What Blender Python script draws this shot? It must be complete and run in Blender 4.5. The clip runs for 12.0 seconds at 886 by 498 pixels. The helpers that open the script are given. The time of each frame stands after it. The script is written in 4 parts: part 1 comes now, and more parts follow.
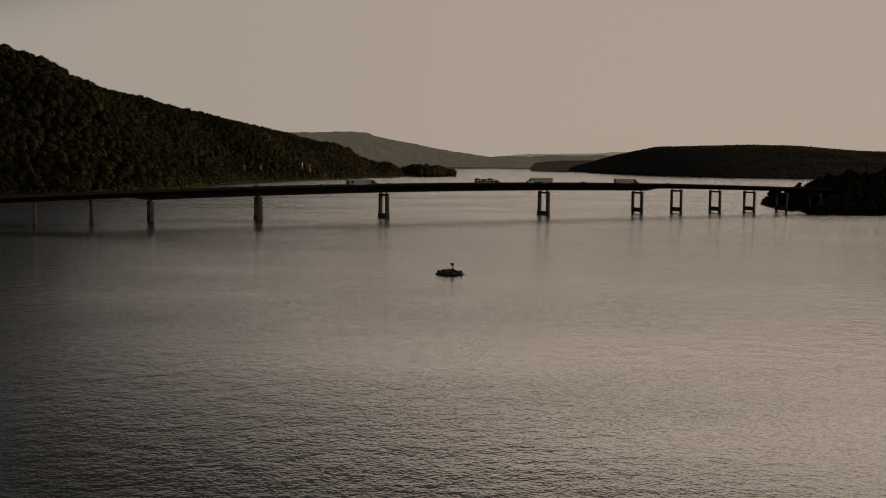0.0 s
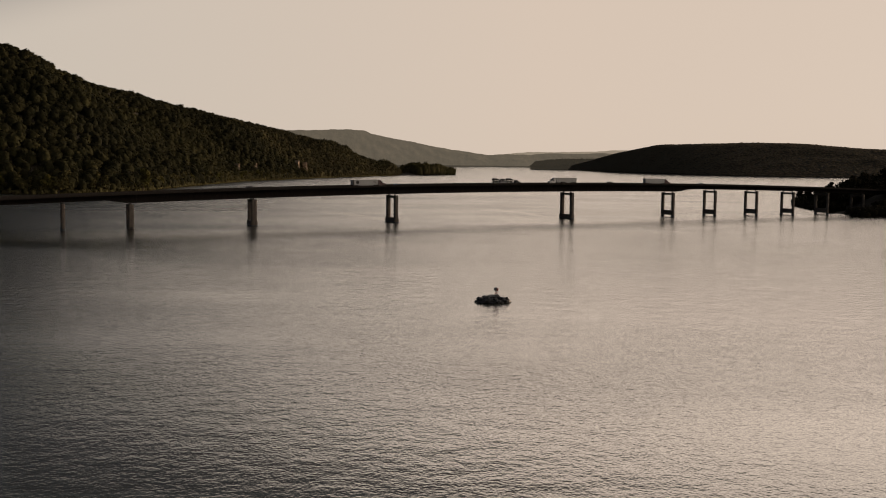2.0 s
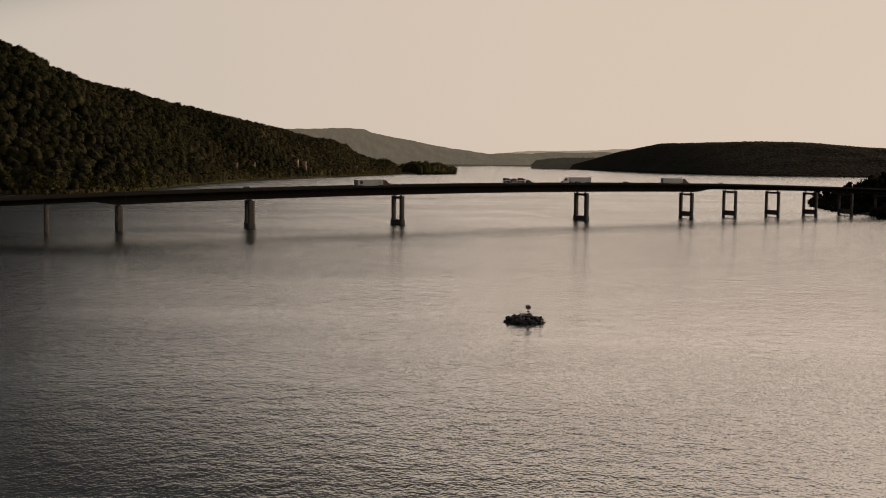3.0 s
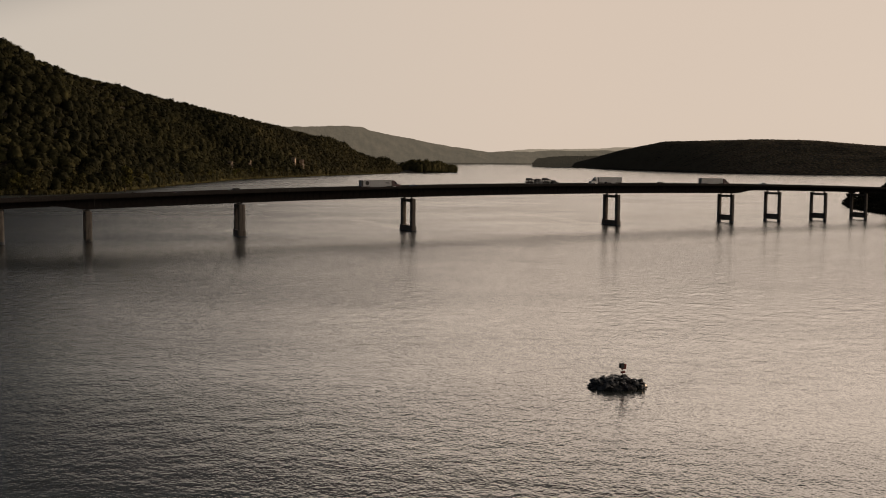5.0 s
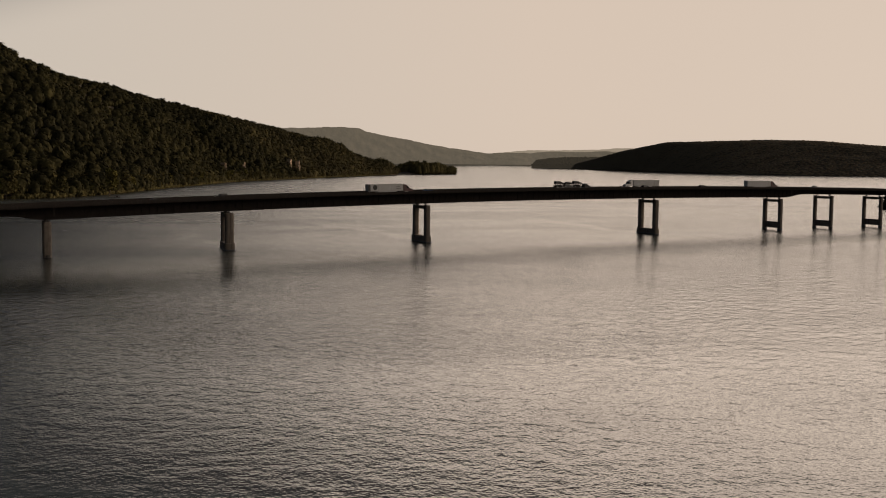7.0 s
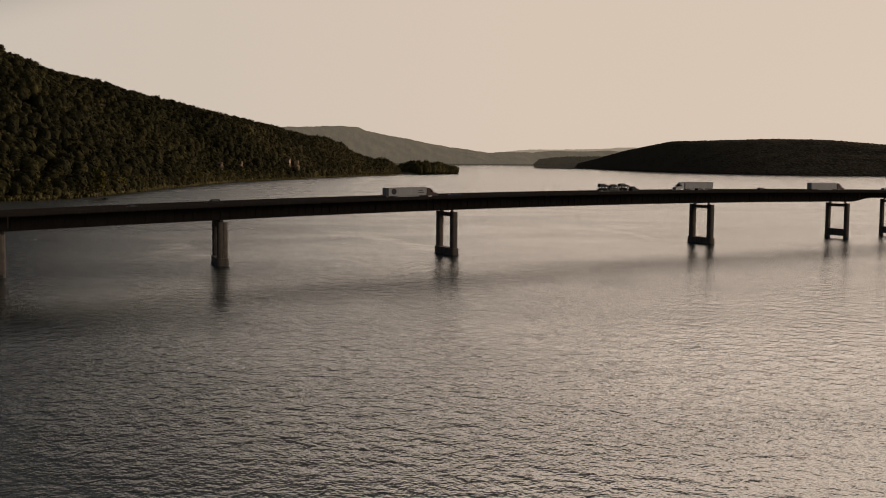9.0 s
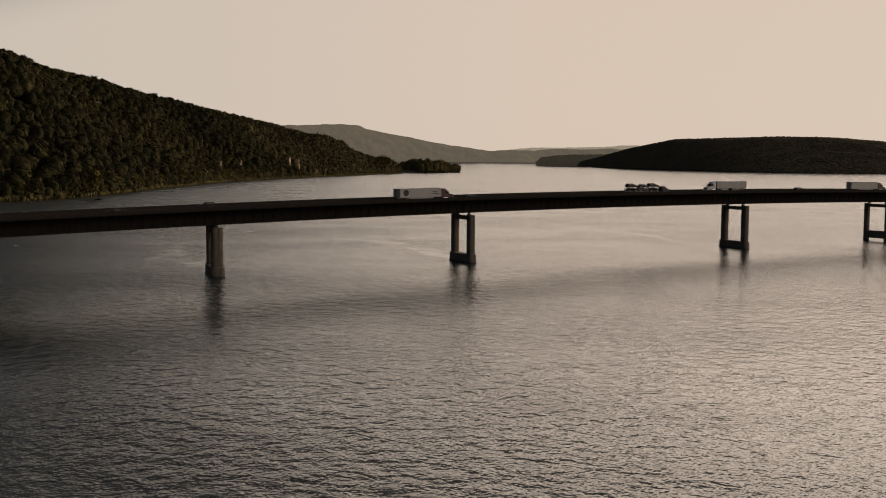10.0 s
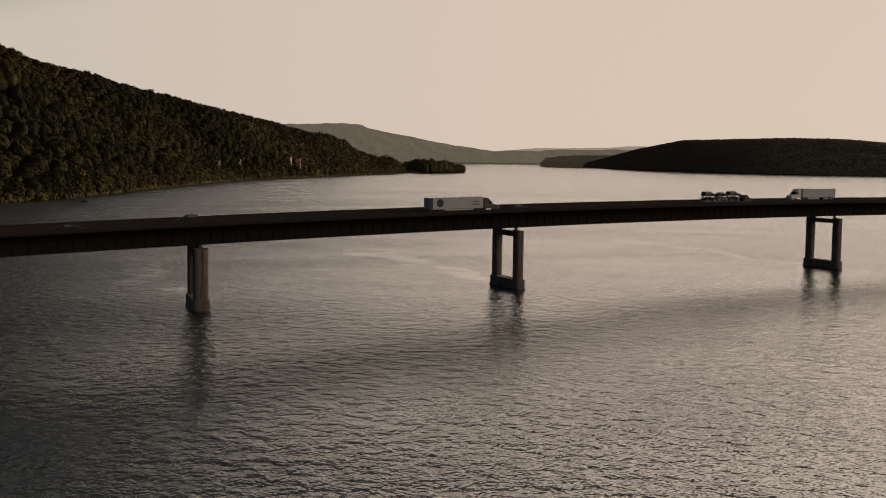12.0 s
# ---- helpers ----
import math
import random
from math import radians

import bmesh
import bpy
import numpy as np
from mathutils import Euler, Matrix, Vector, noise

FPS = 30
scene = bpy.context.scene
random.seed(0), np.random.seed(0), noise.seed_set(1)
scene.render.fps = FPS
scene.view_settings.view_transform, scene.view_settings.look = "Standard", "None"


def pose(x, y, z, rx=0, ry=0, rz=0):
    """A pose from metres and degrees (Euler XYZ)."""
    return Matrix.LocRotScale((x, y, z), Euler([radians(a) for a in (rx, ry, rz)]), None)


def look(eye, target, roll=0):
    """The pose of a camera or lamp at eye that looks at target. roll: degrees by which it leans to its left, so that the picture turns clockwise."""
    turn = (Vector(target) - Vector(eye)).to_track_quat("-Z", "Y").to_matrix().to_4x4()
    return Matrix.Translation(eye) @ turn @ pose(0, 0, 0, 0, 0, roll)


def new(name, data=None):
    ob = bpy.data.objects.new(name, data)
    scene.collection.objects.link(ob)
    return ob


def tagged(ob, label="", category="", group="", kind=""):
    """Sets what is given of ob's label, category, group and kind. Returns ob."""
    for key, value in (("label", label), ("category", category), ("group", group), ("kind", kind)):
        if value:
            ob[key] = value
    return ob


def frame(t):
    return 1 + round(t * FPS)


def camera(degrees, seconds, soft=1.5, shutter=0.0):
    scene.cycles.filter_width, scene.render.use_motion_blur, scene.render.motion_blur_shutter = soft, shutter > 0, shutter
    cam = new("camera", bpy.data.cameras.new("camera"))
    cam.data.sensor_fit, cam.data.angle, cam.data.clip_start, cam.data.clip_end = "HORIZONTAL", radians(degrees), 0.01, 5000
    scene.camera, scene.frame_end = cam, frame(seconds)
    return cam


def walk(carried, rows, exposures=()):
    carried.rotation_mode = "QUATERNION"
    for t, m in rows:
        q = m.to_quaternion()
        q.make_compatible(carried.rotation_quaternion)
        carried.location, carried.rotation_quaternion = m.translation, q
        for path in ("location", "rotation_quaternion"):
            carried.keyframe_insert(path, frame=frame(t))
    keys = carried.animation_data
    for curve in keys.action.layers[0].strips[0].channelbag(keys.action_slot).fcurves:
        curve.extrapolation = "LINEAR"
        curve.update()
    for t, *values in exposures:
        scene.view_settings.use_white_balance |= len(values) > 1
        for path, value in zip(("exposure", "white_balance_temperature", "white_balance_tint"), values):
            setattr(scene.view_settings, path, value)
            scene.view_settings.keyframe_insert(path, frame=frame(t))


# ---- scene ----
cam = camera(44.9, 12.0, soft=1.0)
PATH = [
    (0, (13.985, -418.448, 33.747), (14.114, -416.458, 33.593), 0.6),
    (0.5, (11.964, -400.591, 33.809), (12.096, -398.602, 33.654), 0.6),
    (1, (10.291, -382.764, 33.814), (10.424, -380.775, 33.658), 0.6),
    (1.5, (8.814, -364.996, 33.788), (8.95, -363.007, 33.631), 0.6),
    (2, (7.274, -347.266, 33.78), (7.411, -345.277, 33.623), 0.6),
    (2.5, (5.726, -329.593, 33.783), (5.864, -327.605, 33.625), 0.6),
    (3, (4.251, -312.01, 33.766), (4.39, -310.021, 33.607), 0.6),
    (5, (-0.17, -242.559, 33.567), (-0.026, -240.57, 33.405), 0.6),
    (5.5, (-1.293, -225.521, 33.449), (-1.147, -223.533, 33.287), 0.7),
    (6, (-2.405, -208.598, 33.349), (-2.259, -206.61, 33.188), 0.6),
    (6.5, (-3.569, -191.874, 33.242), (-3.42, -189.886, 33.082), 0.5),
    (7, (-5.056, -175.144, 33.268), (-4.904, -173.156, 33.109), 0.5),
    (9, (-11.478, -109.5, 33.29), (-11.322, -107.512, 33.13), 0.5),
    (9.5, (-12.983, -92.977, 33.25), (-12.827, -90.989, 33.089), 0.4),
    (10, (-14.237, -76.191, 33.286), (-14.081, -74.204, 33.123), 0.4),
    (10.5, (-15.551, -59.196, 33.346), (-15.396, -57.209, 33.184), 0.4),
    (11, (-16.746, -41.91, 33.474), (-16.593, -39.923, 33.311), 0.5),
    (11.5, (-18.085, -24.352, 33.617), (-17.933, -22.364, 33.455), 0.6),
    (12, (-19.672, -6.548, 33.768), (-19.516, -4.561, 33.605), 0.7),
]
walk(cam, [(t, look(eye, target, roll)) for t, eye, target, roll in PATH],
     exposures=[(0, -0.15), (0.25, 0.18), (0.5, 0.46), (0.8, 0.58), (1.0, 0.6), (12, 0.6)])

# ---------------------------------------------------------------- world, sun, exposure
SUN_AZ, SUN_EL = radians(60.0), radians(5.5)      # clockwise from +Y, above the horizon
world = bpy.data.worlds.new("evening_sky")
scene.world = world
world.use_nodes = True
wn = world.node_tree.nodes
sky = wn.new("ShaderNodeTexSky")
sky.sky_type = "NISHITA"
sky.sun_disc = False
sky.sun_elevation, sky.sun_rotation = SUN_EL, SUN_AZ
sky.altitude, sky.air_density, sky.dust_density, sky.ozone_density = 200.0, 0.2, 3.4, 0.3
wn["Background"].inputs["Strength"].default_value = 0.15
# thin evening haze, thickest along the horizon
veil = wn.new("ShaderNodeMix")
veil.data_type = "RGBA"
way = wn.new("ShaderNodeTexCoord")
split = wn.new("ShaderNodeSeparateXYZ")
thin = wn.new("ShaderNodeMapRange")
thin.interpolation_type = "SMOOTHSTEP"
for slot, value in (("From Min", 0.195), ("From Max", 0.305), ("To Min", 0.96), ("To Max", 0.02)):
    thin.inputs[slot].default_value = value
wl = world.node_tree.links
wl.new(way.outputs["Generated"], split.inputs[0])
slant = wn.new("ShaderNodeMath")                   # the haze stands higher and brighter towards the sun
slant.operation = "MULTIPLY_ADD"
slant.inputs[1].default_value = -0.31
wl.new(split.outputs["X"], slant.inputs[0])
wl.new(split.outputs["Z"], slant.inputs[2])
wl.new(slant.outputs[0], thin.inputs["Value"])
wl.new(thin.outputs[0], veil.inputs["Factor"])
pale = wn.new("ShaderNodeHueSaturation")          # the haze takes most of the blue out of the upper sky
pale.inputs["Saturation"].default_value = 0.55
pale.inputs["Value"].default_value = 0.32
warm = wn.new("ShaderNodeMix")
warm.data_type, warm.blend_type = "RGBA", "MULTIPLY"
warm.inputs["Factor"].default_value = 1.0
warm.inputs["B"].default_value = (0.98, 1.0, 0.97, 1)
wl.new(sky.outputs[0], pale.inputs["Color"])
wl.new(pale.outputs[0], warm.inputs["A"])
wl.new(warm.outputs["Result"], veil.inputs["A"])
# sky above the camera's view is made brighter to lift the water's reflections
low = wn.new("ShaderNodeMapRange")
low.interpolation_type = "SMOOTHSTEP"
for slot, value in (("From Min", 0.15), ("From Max", 0.20), ("To Min", 1.05), ("To Max", 2.15)):
    low.inputs[slot].default_value = value
wl.new(split.outputs["Z"], low.inputs["Value"])
dimmed = wn.new("ShaderNodeVectorMath")
dimmed.operation = "SCALE"
tone = wn.new("ShaderNodeMix")                     # greyer away from the sun, rosy towards it
tone.data_type = "RGBA"
tone.inputs["A"].default_value, tone.inputs["B"].default_value = (2.50, 2.22, 1.90, 1), (2.93, 2.39, 1.95, 1)
side = wn.new("ShaderNodeMapRange")
side.inputs["From Min"].default_value, side.inputs["From Max"].default_value = -0.42, 0.16
wl.new(split.outputs["X"], side.inputs["Value"])
wl.new(side.outputs[0], tone.inputs["Factor"])
wl.new(tone.outputs["Result"], dimmed.inputs[0])
# and the haze is far duller on the side away from the sun
facing = wn.new("ShaderNodeVectorMath")
facing.operation = "DOT_PRODUCT"
facing.inputs[1].default_value = (math.sin(radians(38)), math.cos(radians(38)), 0.0)
wl.new(way.outputs["Generated"], facing.inputs[0])
away = wn.new("ShaderNodeMapRange")
away.interpolation_type = "SMOOTHSTEP"
for slot, value in (("From Min", -0.55), ("From Max", 0.42), ("To Min", 0.15), ("To Max", 1.0)):
    away.inputs[slot].default_value = value
wl.new(facing.outputs["Value"], away.inputs["Value"])
both = wn.new("ShaderNodeMath")
both.operation = "MULTIPLY"
wl.new(low.outputs[0], both.inputs[0])
wl.new(away.outputs[0], both.inputs[1])
# extra glow added above the camera's view, stronger towards the sun's side
glow_up, glow_side = [wn.new("ShaderNodeMapRange") for _ in range(2)]
for node, values in ((glow_up, (0.15, 0.18, 0.0, 1.0)), (glow_side, (-0.45, 0.1, 0.0, 0.9))):
    node.interpolation_type = "SMOOTHSTEP"
    for slot, value in zip(("From Min", "From Max", "To Min", "To Max"), values):
        node.inputs[slot].default_value = value
wl.new(split.outputs["Z"], glow_up.inputs["Value"])
wl.new(split.outputs["X"], glow_side.inputs["Value"])
lift_glow = wn.new("ShaderNodeMath")
lift_glow.operation = "MULTIPLY"
wl.new(glow_up.outputs[0], lift_glow.inputs[0])
wl.new(glow_side.outputs[0], lift_glow.inputs[1])
more = wn.new("ShaderNodeMath")
more.operation = "MULTIPLY_ADD"
wl.new(both.outputs[0], more.inputs[0])
wl.new(lift_glow.outputs[0], more.inputs[1])
wl.new(both.outputs[0], more.inputs[2])
wl.new(more.outputs[0], dimmed.inputs["Scale"])
wl.new(dimmed.outputs[0], veil.inputs["B"])
wl.new(veil.outputs["Result"], wn["Background"].inputs["Color"])

sun_dir = Vector((math.sin(SUN_AZ) * math.cos(SUN_EL), math.cos(SUN_AZ) * math.cos(SUN_EL), math.sin(SUN_EL)))
sun_data = bpy.data.lights.new("sun", "SUN")
sun_data.energy, sun_data.angle, sun_data.color = 2.6, radians(0.6), (1.0, 0.68, 0.42)
sun = new("sun", sun_data)
sun.matrix_world = look((0, 0, 0), -sun_dir)
sun.location = (900, 500, 300)


# ---------------------------------------------------------------- helpers of this scene
def link_mesh(name, bm, material):
    me = bpy.data.meshes.new(name)
    bm.to_mesh(me)
    bm.free()
    me.materials.append(material)
    return me


def part(name, bm, material, parent, label="", smooth=False):
    """One mesh object under a thing or a part; bm may be a bmesh or a ready mesh."""
    me = bm if isinstance(bm, bpy.types.Mesh) else link_mesh(name, bm, material)
    if smooth:
        me.polygons.foreach_set("use_smooth", [True] * len(me.polygons))
    ob = new(name, me)
    ob.parent = parent
    if label:
        ob["label"] = label
    return ob


def thing(name, m, label, category, group="", kind=""):
    ob = new(name)
    ob.matrix_world = m
    ob.empty_display_size = 0.5
    return tagged(ob, label, category, group, kind)


def solo(name, bm, material, label, category, group="", kind="", smooth=False):
    me = bm if isinstance(bm, bpy.types.Mesh) else link_mesh(name, bm, material)
    if smooth:
        me.polygons.foreach_set("use_smooth", [True] * len(me.polygons))
    return tagged(new(name, me), label, category, group, kind)


def box(bm, x0, x1, y0, y1, z0, z1, bevel=0.0):
    m = Matrix.Translation(((x0 + x1) / 2, (y0 + y1) / 2, (z0 + z1) / 2)) @ Matrix.Diagonal((x1 - x0, y1 - y0, z1 - z0, 1))
    r = bmesh.ops.create_cube(bm, size=1.0, matrix=m)
    if bevel:
        edges = {e for v in r["verts"] for e in v.link_edges}
        bmesh.ops.bevel(bm, geom=list(edges), offset=bevel, segments=2, affect="EDGES", profile=0.6)
    return bm


def cyl(bm, r1, r2, depth, m, seg=16):
    bmesh.ops.create_cone(bm, cap_ends=True, segments=seg, radius1=r1, radius2=r2, depth=depth, matrix=m)
    return bm


def prism(bm, outline, y0, y1):
    """An outline in x and z, drawn out along y."""
    a = [bm.verts.new((x, y0, z)) for x, z in outline]
    b = [bm.verts.new((x, y1, z)) for x, z in outline]
    n = len(outline)
    bm.faces.new(a)
    bm.faces.new(b[::-1])
    for i in range(n):
        bm.faces.new((a[i], b[i], b[(i + 1) % n], a[(i + 1) % n]))
    bmesh.ops.recalc_face_normals(bm, faces=bm.faces)
    return bm


def smoothstep(a, b, x):
    t = np.clip((np.asarray(x, float) - a) / (b - a), 0, 1)
    return t * t * (3 - 2 * t)


def ripple(x, y, scale, seed=0.0):
    return noise.noise(Vector((x / scale, y / scale, seed)))


# The far reach of the lake is drawn in towards the path's middle, so that it stays within sight.
HUB = np.array((0.0, -200.0, 33.6))
NEAR, REACH = 2500.0, 2250.0


def drawn_in(p):
    """Points, n x 3, with those past NEAR pulled in along their line from the hub."""
    p = np.asarray(p, float)
    d = p - HUB
    r = np.hypot(d[:, 0], d[:, 1])
    over = np.maximum(r - NEAR, 0.0) / REACH
    far = np.minimum(r, NEAR) + REACH * over / (1 + over)
    return HUB + d * np.where(r > NEAR, far / np.maximum(r, 1.0), 1.0)[:, None]


def sheet(name, pts, nu, nv, material):
    """A grid mesh of nu x nv points."""
    me = bpy.data.meshes.new(name)
    i = np.arange(nu * nv).reshape(nu, nv)
    quads = np.stack((i[:-1, :-1], i[1:, :-1], i[1:, 1:], i[:-1, 1:]), -1).reshape(-1, 4)
    me.from_pydata(pts.tolist(), [], quads.tolist())
    me.materials.append(material)
    me.polygons.foreach_set("use_smooth", [True] * len(me.polygons))
    me.update()
    return me


# ---------------------------------------------------------------- materials
def material(name, colour, rough=0.7, metal=0.0, second=None, scale=1.0, bump=0.0, bump_scale=None, detail=6.0, spec=0.5, mix=(0.35, 0.65), per="", stain=None):
    """A surface with two scales of variation. second: the other colour; scale: metres of the large patches; per: 'object', 'island' or 'tint' shifts the mix."""
    m = bpy.data.materials.new(name)
    m.use_nodes = True
    nt = m.node_tree
    n, l = nt.nodes, nt.links
    b = n["Principled BSDF"]
    b.inputs["Roughness"].default_value, b.inputs["Metallic"].default_value = rough, metal
    b.inputs["Specular IOR Level"].default_value = spec
    c2 = second or tuple(c * 0.7 for c in colour)
    co = n.new("ShaderNodeTexCoord")
    big = n.new("ShaderNodeTexNoise")
    big.inputs["Scale"].default_value, big.inputs["Detail"].default_value = 1.0 / scale, detail
    big.inputs["Roughness"].default_value = 0.62
    l.new(co.outputs["Object"], big.inputs["Vector"])
    ramp = n.new("ShaderNodeMapRange")
    ramp.inputs["From Min"].default_value, ramp.inputs["From Max"].default_value = mix
    value = big.outputs["Fac"]
    if per:
        if per == "object":
            src = n.new("ShaderNodeObjectInfo").outputs["Random"]
        elif per == "island":
            src = n.new("ShaderNodeNewGeometry").outputs["Random Per Island"]
        else:
            at = n.new("ShaderNodeAttribute")
            at.attribute_name = "tint"
            src = at.outputs["Fac"]
        ad = n.new("ShaderNodeMath")
        ad.operation = "MULTIPLY_ADD"
        ad.inputs[1].default_value = 0.5
        l.new(src, ad.inputs[0])
        half = n.new("ShaderNodeMath")
        half.operation = "MULTIPLY_ADD"
        half.inputs[1].default_value, half.inputs[2].default_value = 0.6, -0.05
        l.new(value, half.inputs[0])
        l.new(half.outputs[0], ad.inputs[2])
        value = ad.outputs[0]
    l.new(value, ramp.inputs["Value"])
    mx = n.new("ShaderNodeMix")
    mx.data_type = "RGBA"
    mx.inputs["A"].default_value, mx.inputs["B"].default_value = (*colour, 1), (*c2, 1)
    l.new(ramp.outputs[0], mx.inputs["Factor"])
    out = mx.outputs["Result"]
    if stain:
        # streaks that run down
        mp = n.new("ShaderNodeMapping")
        mp.inputs["Scale"].default_value = (1.6, 1.6, 0.09)
        l.new(co.outputs["Object"], mp.inputs["Vector"])
        st = n.new("ShaderNodeTexNoise")
        st.inputs["Scale"].default_value, st.inputs["Detail"].default_value = 1.0, 5.0
        l.new(mp.outputs[0], st.inputs["Vector"])
        sr = n.new("ShaderNodeMapRange")
        sr.inputs["From Min"].default_value, sr.inputs["From Max"].default_value = 0.52, 0.72
        l.new(st.outputs["Fac"], sr.inputs["Value"])
        m2 = n.new("ShaderNodeMix")
        m2.data_type = "RGBA"
        m2.inputs["B"].default_value = (*stain, 1)
        l.new(out, m2.inputs["A"])
        l.new(sr.outputs[0], m2.inputs["Factor"])
        out = m2.outputs["Result"]
    l.new(out, b.inputs["Base Color"])
    if bump:
        fine = n.new("ShaderNodeTexNoise")
        fine.inputs["Scale"].default_value, fine.inputs["Detail"].default_value = 1.0 / (bump_scale or scale / 8), 4.0
        l.new(co.outputs["Object"], fine.inputs["Vector"])
        bp = n.new("ShaderNodeBump")
        bp.inputs["Strength"].default_value, bp.inputs["Distance"].default_value = 1.0, bump
        l.new(fine.outputs["Fac"], bp.inputs["Height"])
        l.new(bp.outputs[0], b.inputs["Normal"])
    return m


def foliage(name, dark, light):
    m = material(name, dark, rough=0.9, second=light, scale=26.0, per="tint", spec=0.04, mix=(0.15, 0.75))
    return m


def water_material():
    """Lake water: dark body, ripples of three lengths, wind patches, and smooth wakes behind the piers."""
    m = bpy.data.materials.new("lake_water")
    m.use_nodes = True
    n, l = m.node_tree.nodes, m.node_tree.links
    b = n["Principled BSDF"]
    b.inputs["Base Color"].default_value = (0.028, 0.032, 0.029, 1)
    b.inputs["IOR"].default_value = 1.34
    co = n.new("ShaderNodeTexCoord").outputs["Object"]

    def field(place, length, stretch, angle, detail, rough=0.5, distort=0.0):
        mp = n.new("ShaderNodeMapping")
        mp.inputs["Rotation"].default_value = (0, 0, radians(angle))
        mp.inputs["Scale"].default_value = (1 / (length * stretch), 1 / length, 1 / length)
        l.new(place, mp.inputs["Vector"])
        t = n.new("ShaderNodeTexNoise")
        t.noise_dimensions = "2D"
        t.inputs["Scale"].default_value, t.inputs["Detail"].default_value = 1.0, detail
        t.inputs["Roughness"].default_value, t.inputs["Distortion"].default_value = rough, distort
        l.new(mp.outputs[0], t.inputs["Vector"])
        return t.outputs["Fac"]

    def maths(op, *args):
        q = n.new("ShaderNodeMath")
        q.operation = op
        for slot, v in enumerate(args):
            if isinstance(v, (int, float)):
                q.inputs[slot].default_value = v
            else:
                l.new(v, q.inputs[slot])
        return q.outputs[0]

    def ranged(value, a, b, lo, hi):
        q = n.new("ShaderNodeMapRange")
        q.interpolation_type = "SMOOTHSTEP"
        for slot, v in (("From Min", a), ("From Max", b), ("To Min", lo), ("To Max", hi)):
            q.inputs[slot].default_value = v
        l.new(value, q.inputs["Value"])
        return q.outputs[0]

    def moved(dx, dy):
        q = n.new("ShaderNodeVectorMath")
        q.operation = "ADD"
        q.inputs[1].default_value = (dx, dy, 0)
        l.new(co, q.inputs[0])
        return q.outputs[0]

    def slopes(length, stretch, angle, detail, tall, rough=0.5, distort=0.0):
        """The surface's rise along x and along y for waves of this length and height."""
        e = length * 0.12
        here, east, north = [field(p, length, stretch, angle, detail, rough, distort) for p in (co, moved(e, 0), moved(0, e))]
        return [maths("MULTIPLY", maths("SUBTRACT", far, here), tall / e) for far in (east, north)]

    xyz = n.new("ShaderNodeSeparateXYZ")
    l.new(co, xyz.inputs[0])
    # gusts: broad patches and long streaks; the western side lies sheltered
    patch = field(co, 60.0, 2.2, 8, 3.0)
    streak = field(co, 190.0, 3.0, -35, 3.0)
    gust = ranged(maths("ADD", maths("MULTIPLY", patch, 0.55), maths("MULTIPLY", streak, 0.45)), 0.36, 0.64, 0.72, 1.28)
    shelter = ranged(xyz.outputs["X"], WEST_CALM[0], WEST_CALM[1], 0.8, 1.0)
    # past the bridge the lake lies open
    opened = maths("ADD", ranged(xyz.outputs["Y"], -60.0, 220.0, 0.9, 1.25), ranged(xyz.outputs["Y"], 260.0, 700.0, 0.0, 0.4))
    # a breeze stands on the western shallows beyond the piers
    breeze = maths("MULTIPLY", ranged(xyz.outputs["Y"], 140.0, 235.0, 0.0, 1.0), ranged(xyz.outputs["X"], -110.0, 20.0, 1.5, 0.0))
    opened = maths("ADD", opened, breeze)
    even = ranged(xyz.outputs["Y"], 400.0, 1500.0, 0.0, 0.75)
    gust = maths("ADD", maths("MULTIPLY", gust, maths("SUBTRACT", 1.0, even)), even)
    wind = maths("MULTIPLY", maths("MULTIPLY", gust, shelter), opened)
    # smooth water drawn out behind each pier
    for px, py in WAKES:
        mp = n.new("ShaderNodeMapping")
        mp.vector_type = "TEXTURE"
        mp.inputs["Location"].default_value = (px, py, 0)
        mp.inputs["Rotation"].default_value = (0, 0, radians(WAKE_TURN))
        l.new(co, mp.inputs["Vector"])
        q = n.new("ShaderNodeSeparateXYZ")
        l.new(mp.outputs[0], q.inputs[0])
        wob = maths("MULTIPLY_ADD", field(co, 30.0, 1.0, 0, 4.0), 34.0, -17.0)
        off = maths("ABSOLUTE", maths("ADD", q.outputs["X"], wob))
        wide = maths("MULTIPLY_ADD", q.outputs["Y"], 0.05, 3.0)
        core = ranged(maths("DIVIDE", off, wide), 0.5, 1.6, 1.0, 0.0)
        start = ranged(q.outputs["Y"], -2.0, 8.0, 0.0, 1.0)
        end = ranged(q.outputs["Y"], 60.0, 190.0, 1.0, 0.0)
        torn = ranged(field(co, 9.0, 2.5, 10, 3.0), 0.38, 0.6, 0.25, 1.0)
        smooth = maths("MULTIPLY", maths("MULTIPLY", maths("MULTIPLY", core, start), end), torn)
        wind = maths("MULTIPLY", wind, maths("MULTIPLY_ADD", smooth, -0.6, 1.0))
    l.new(maths("MULTIPLY_ADD", wind, RIPPLE[1], RIPPLE[0]), b.inputs["Roughness"])
    # longer chop where the channel narrows under the bridge
    sx, sy = slopes(3.0, 1.0, 35, 3.0, 0.27, 0.55, 0.3)
    chop = ranged(xyz.outputs["Y"], -140.0, 90.0, 0.0, 1.0)
    sx, sy = maths("MULTIPLY", sx, chop), maths("MULTIPLY", sy, chop)
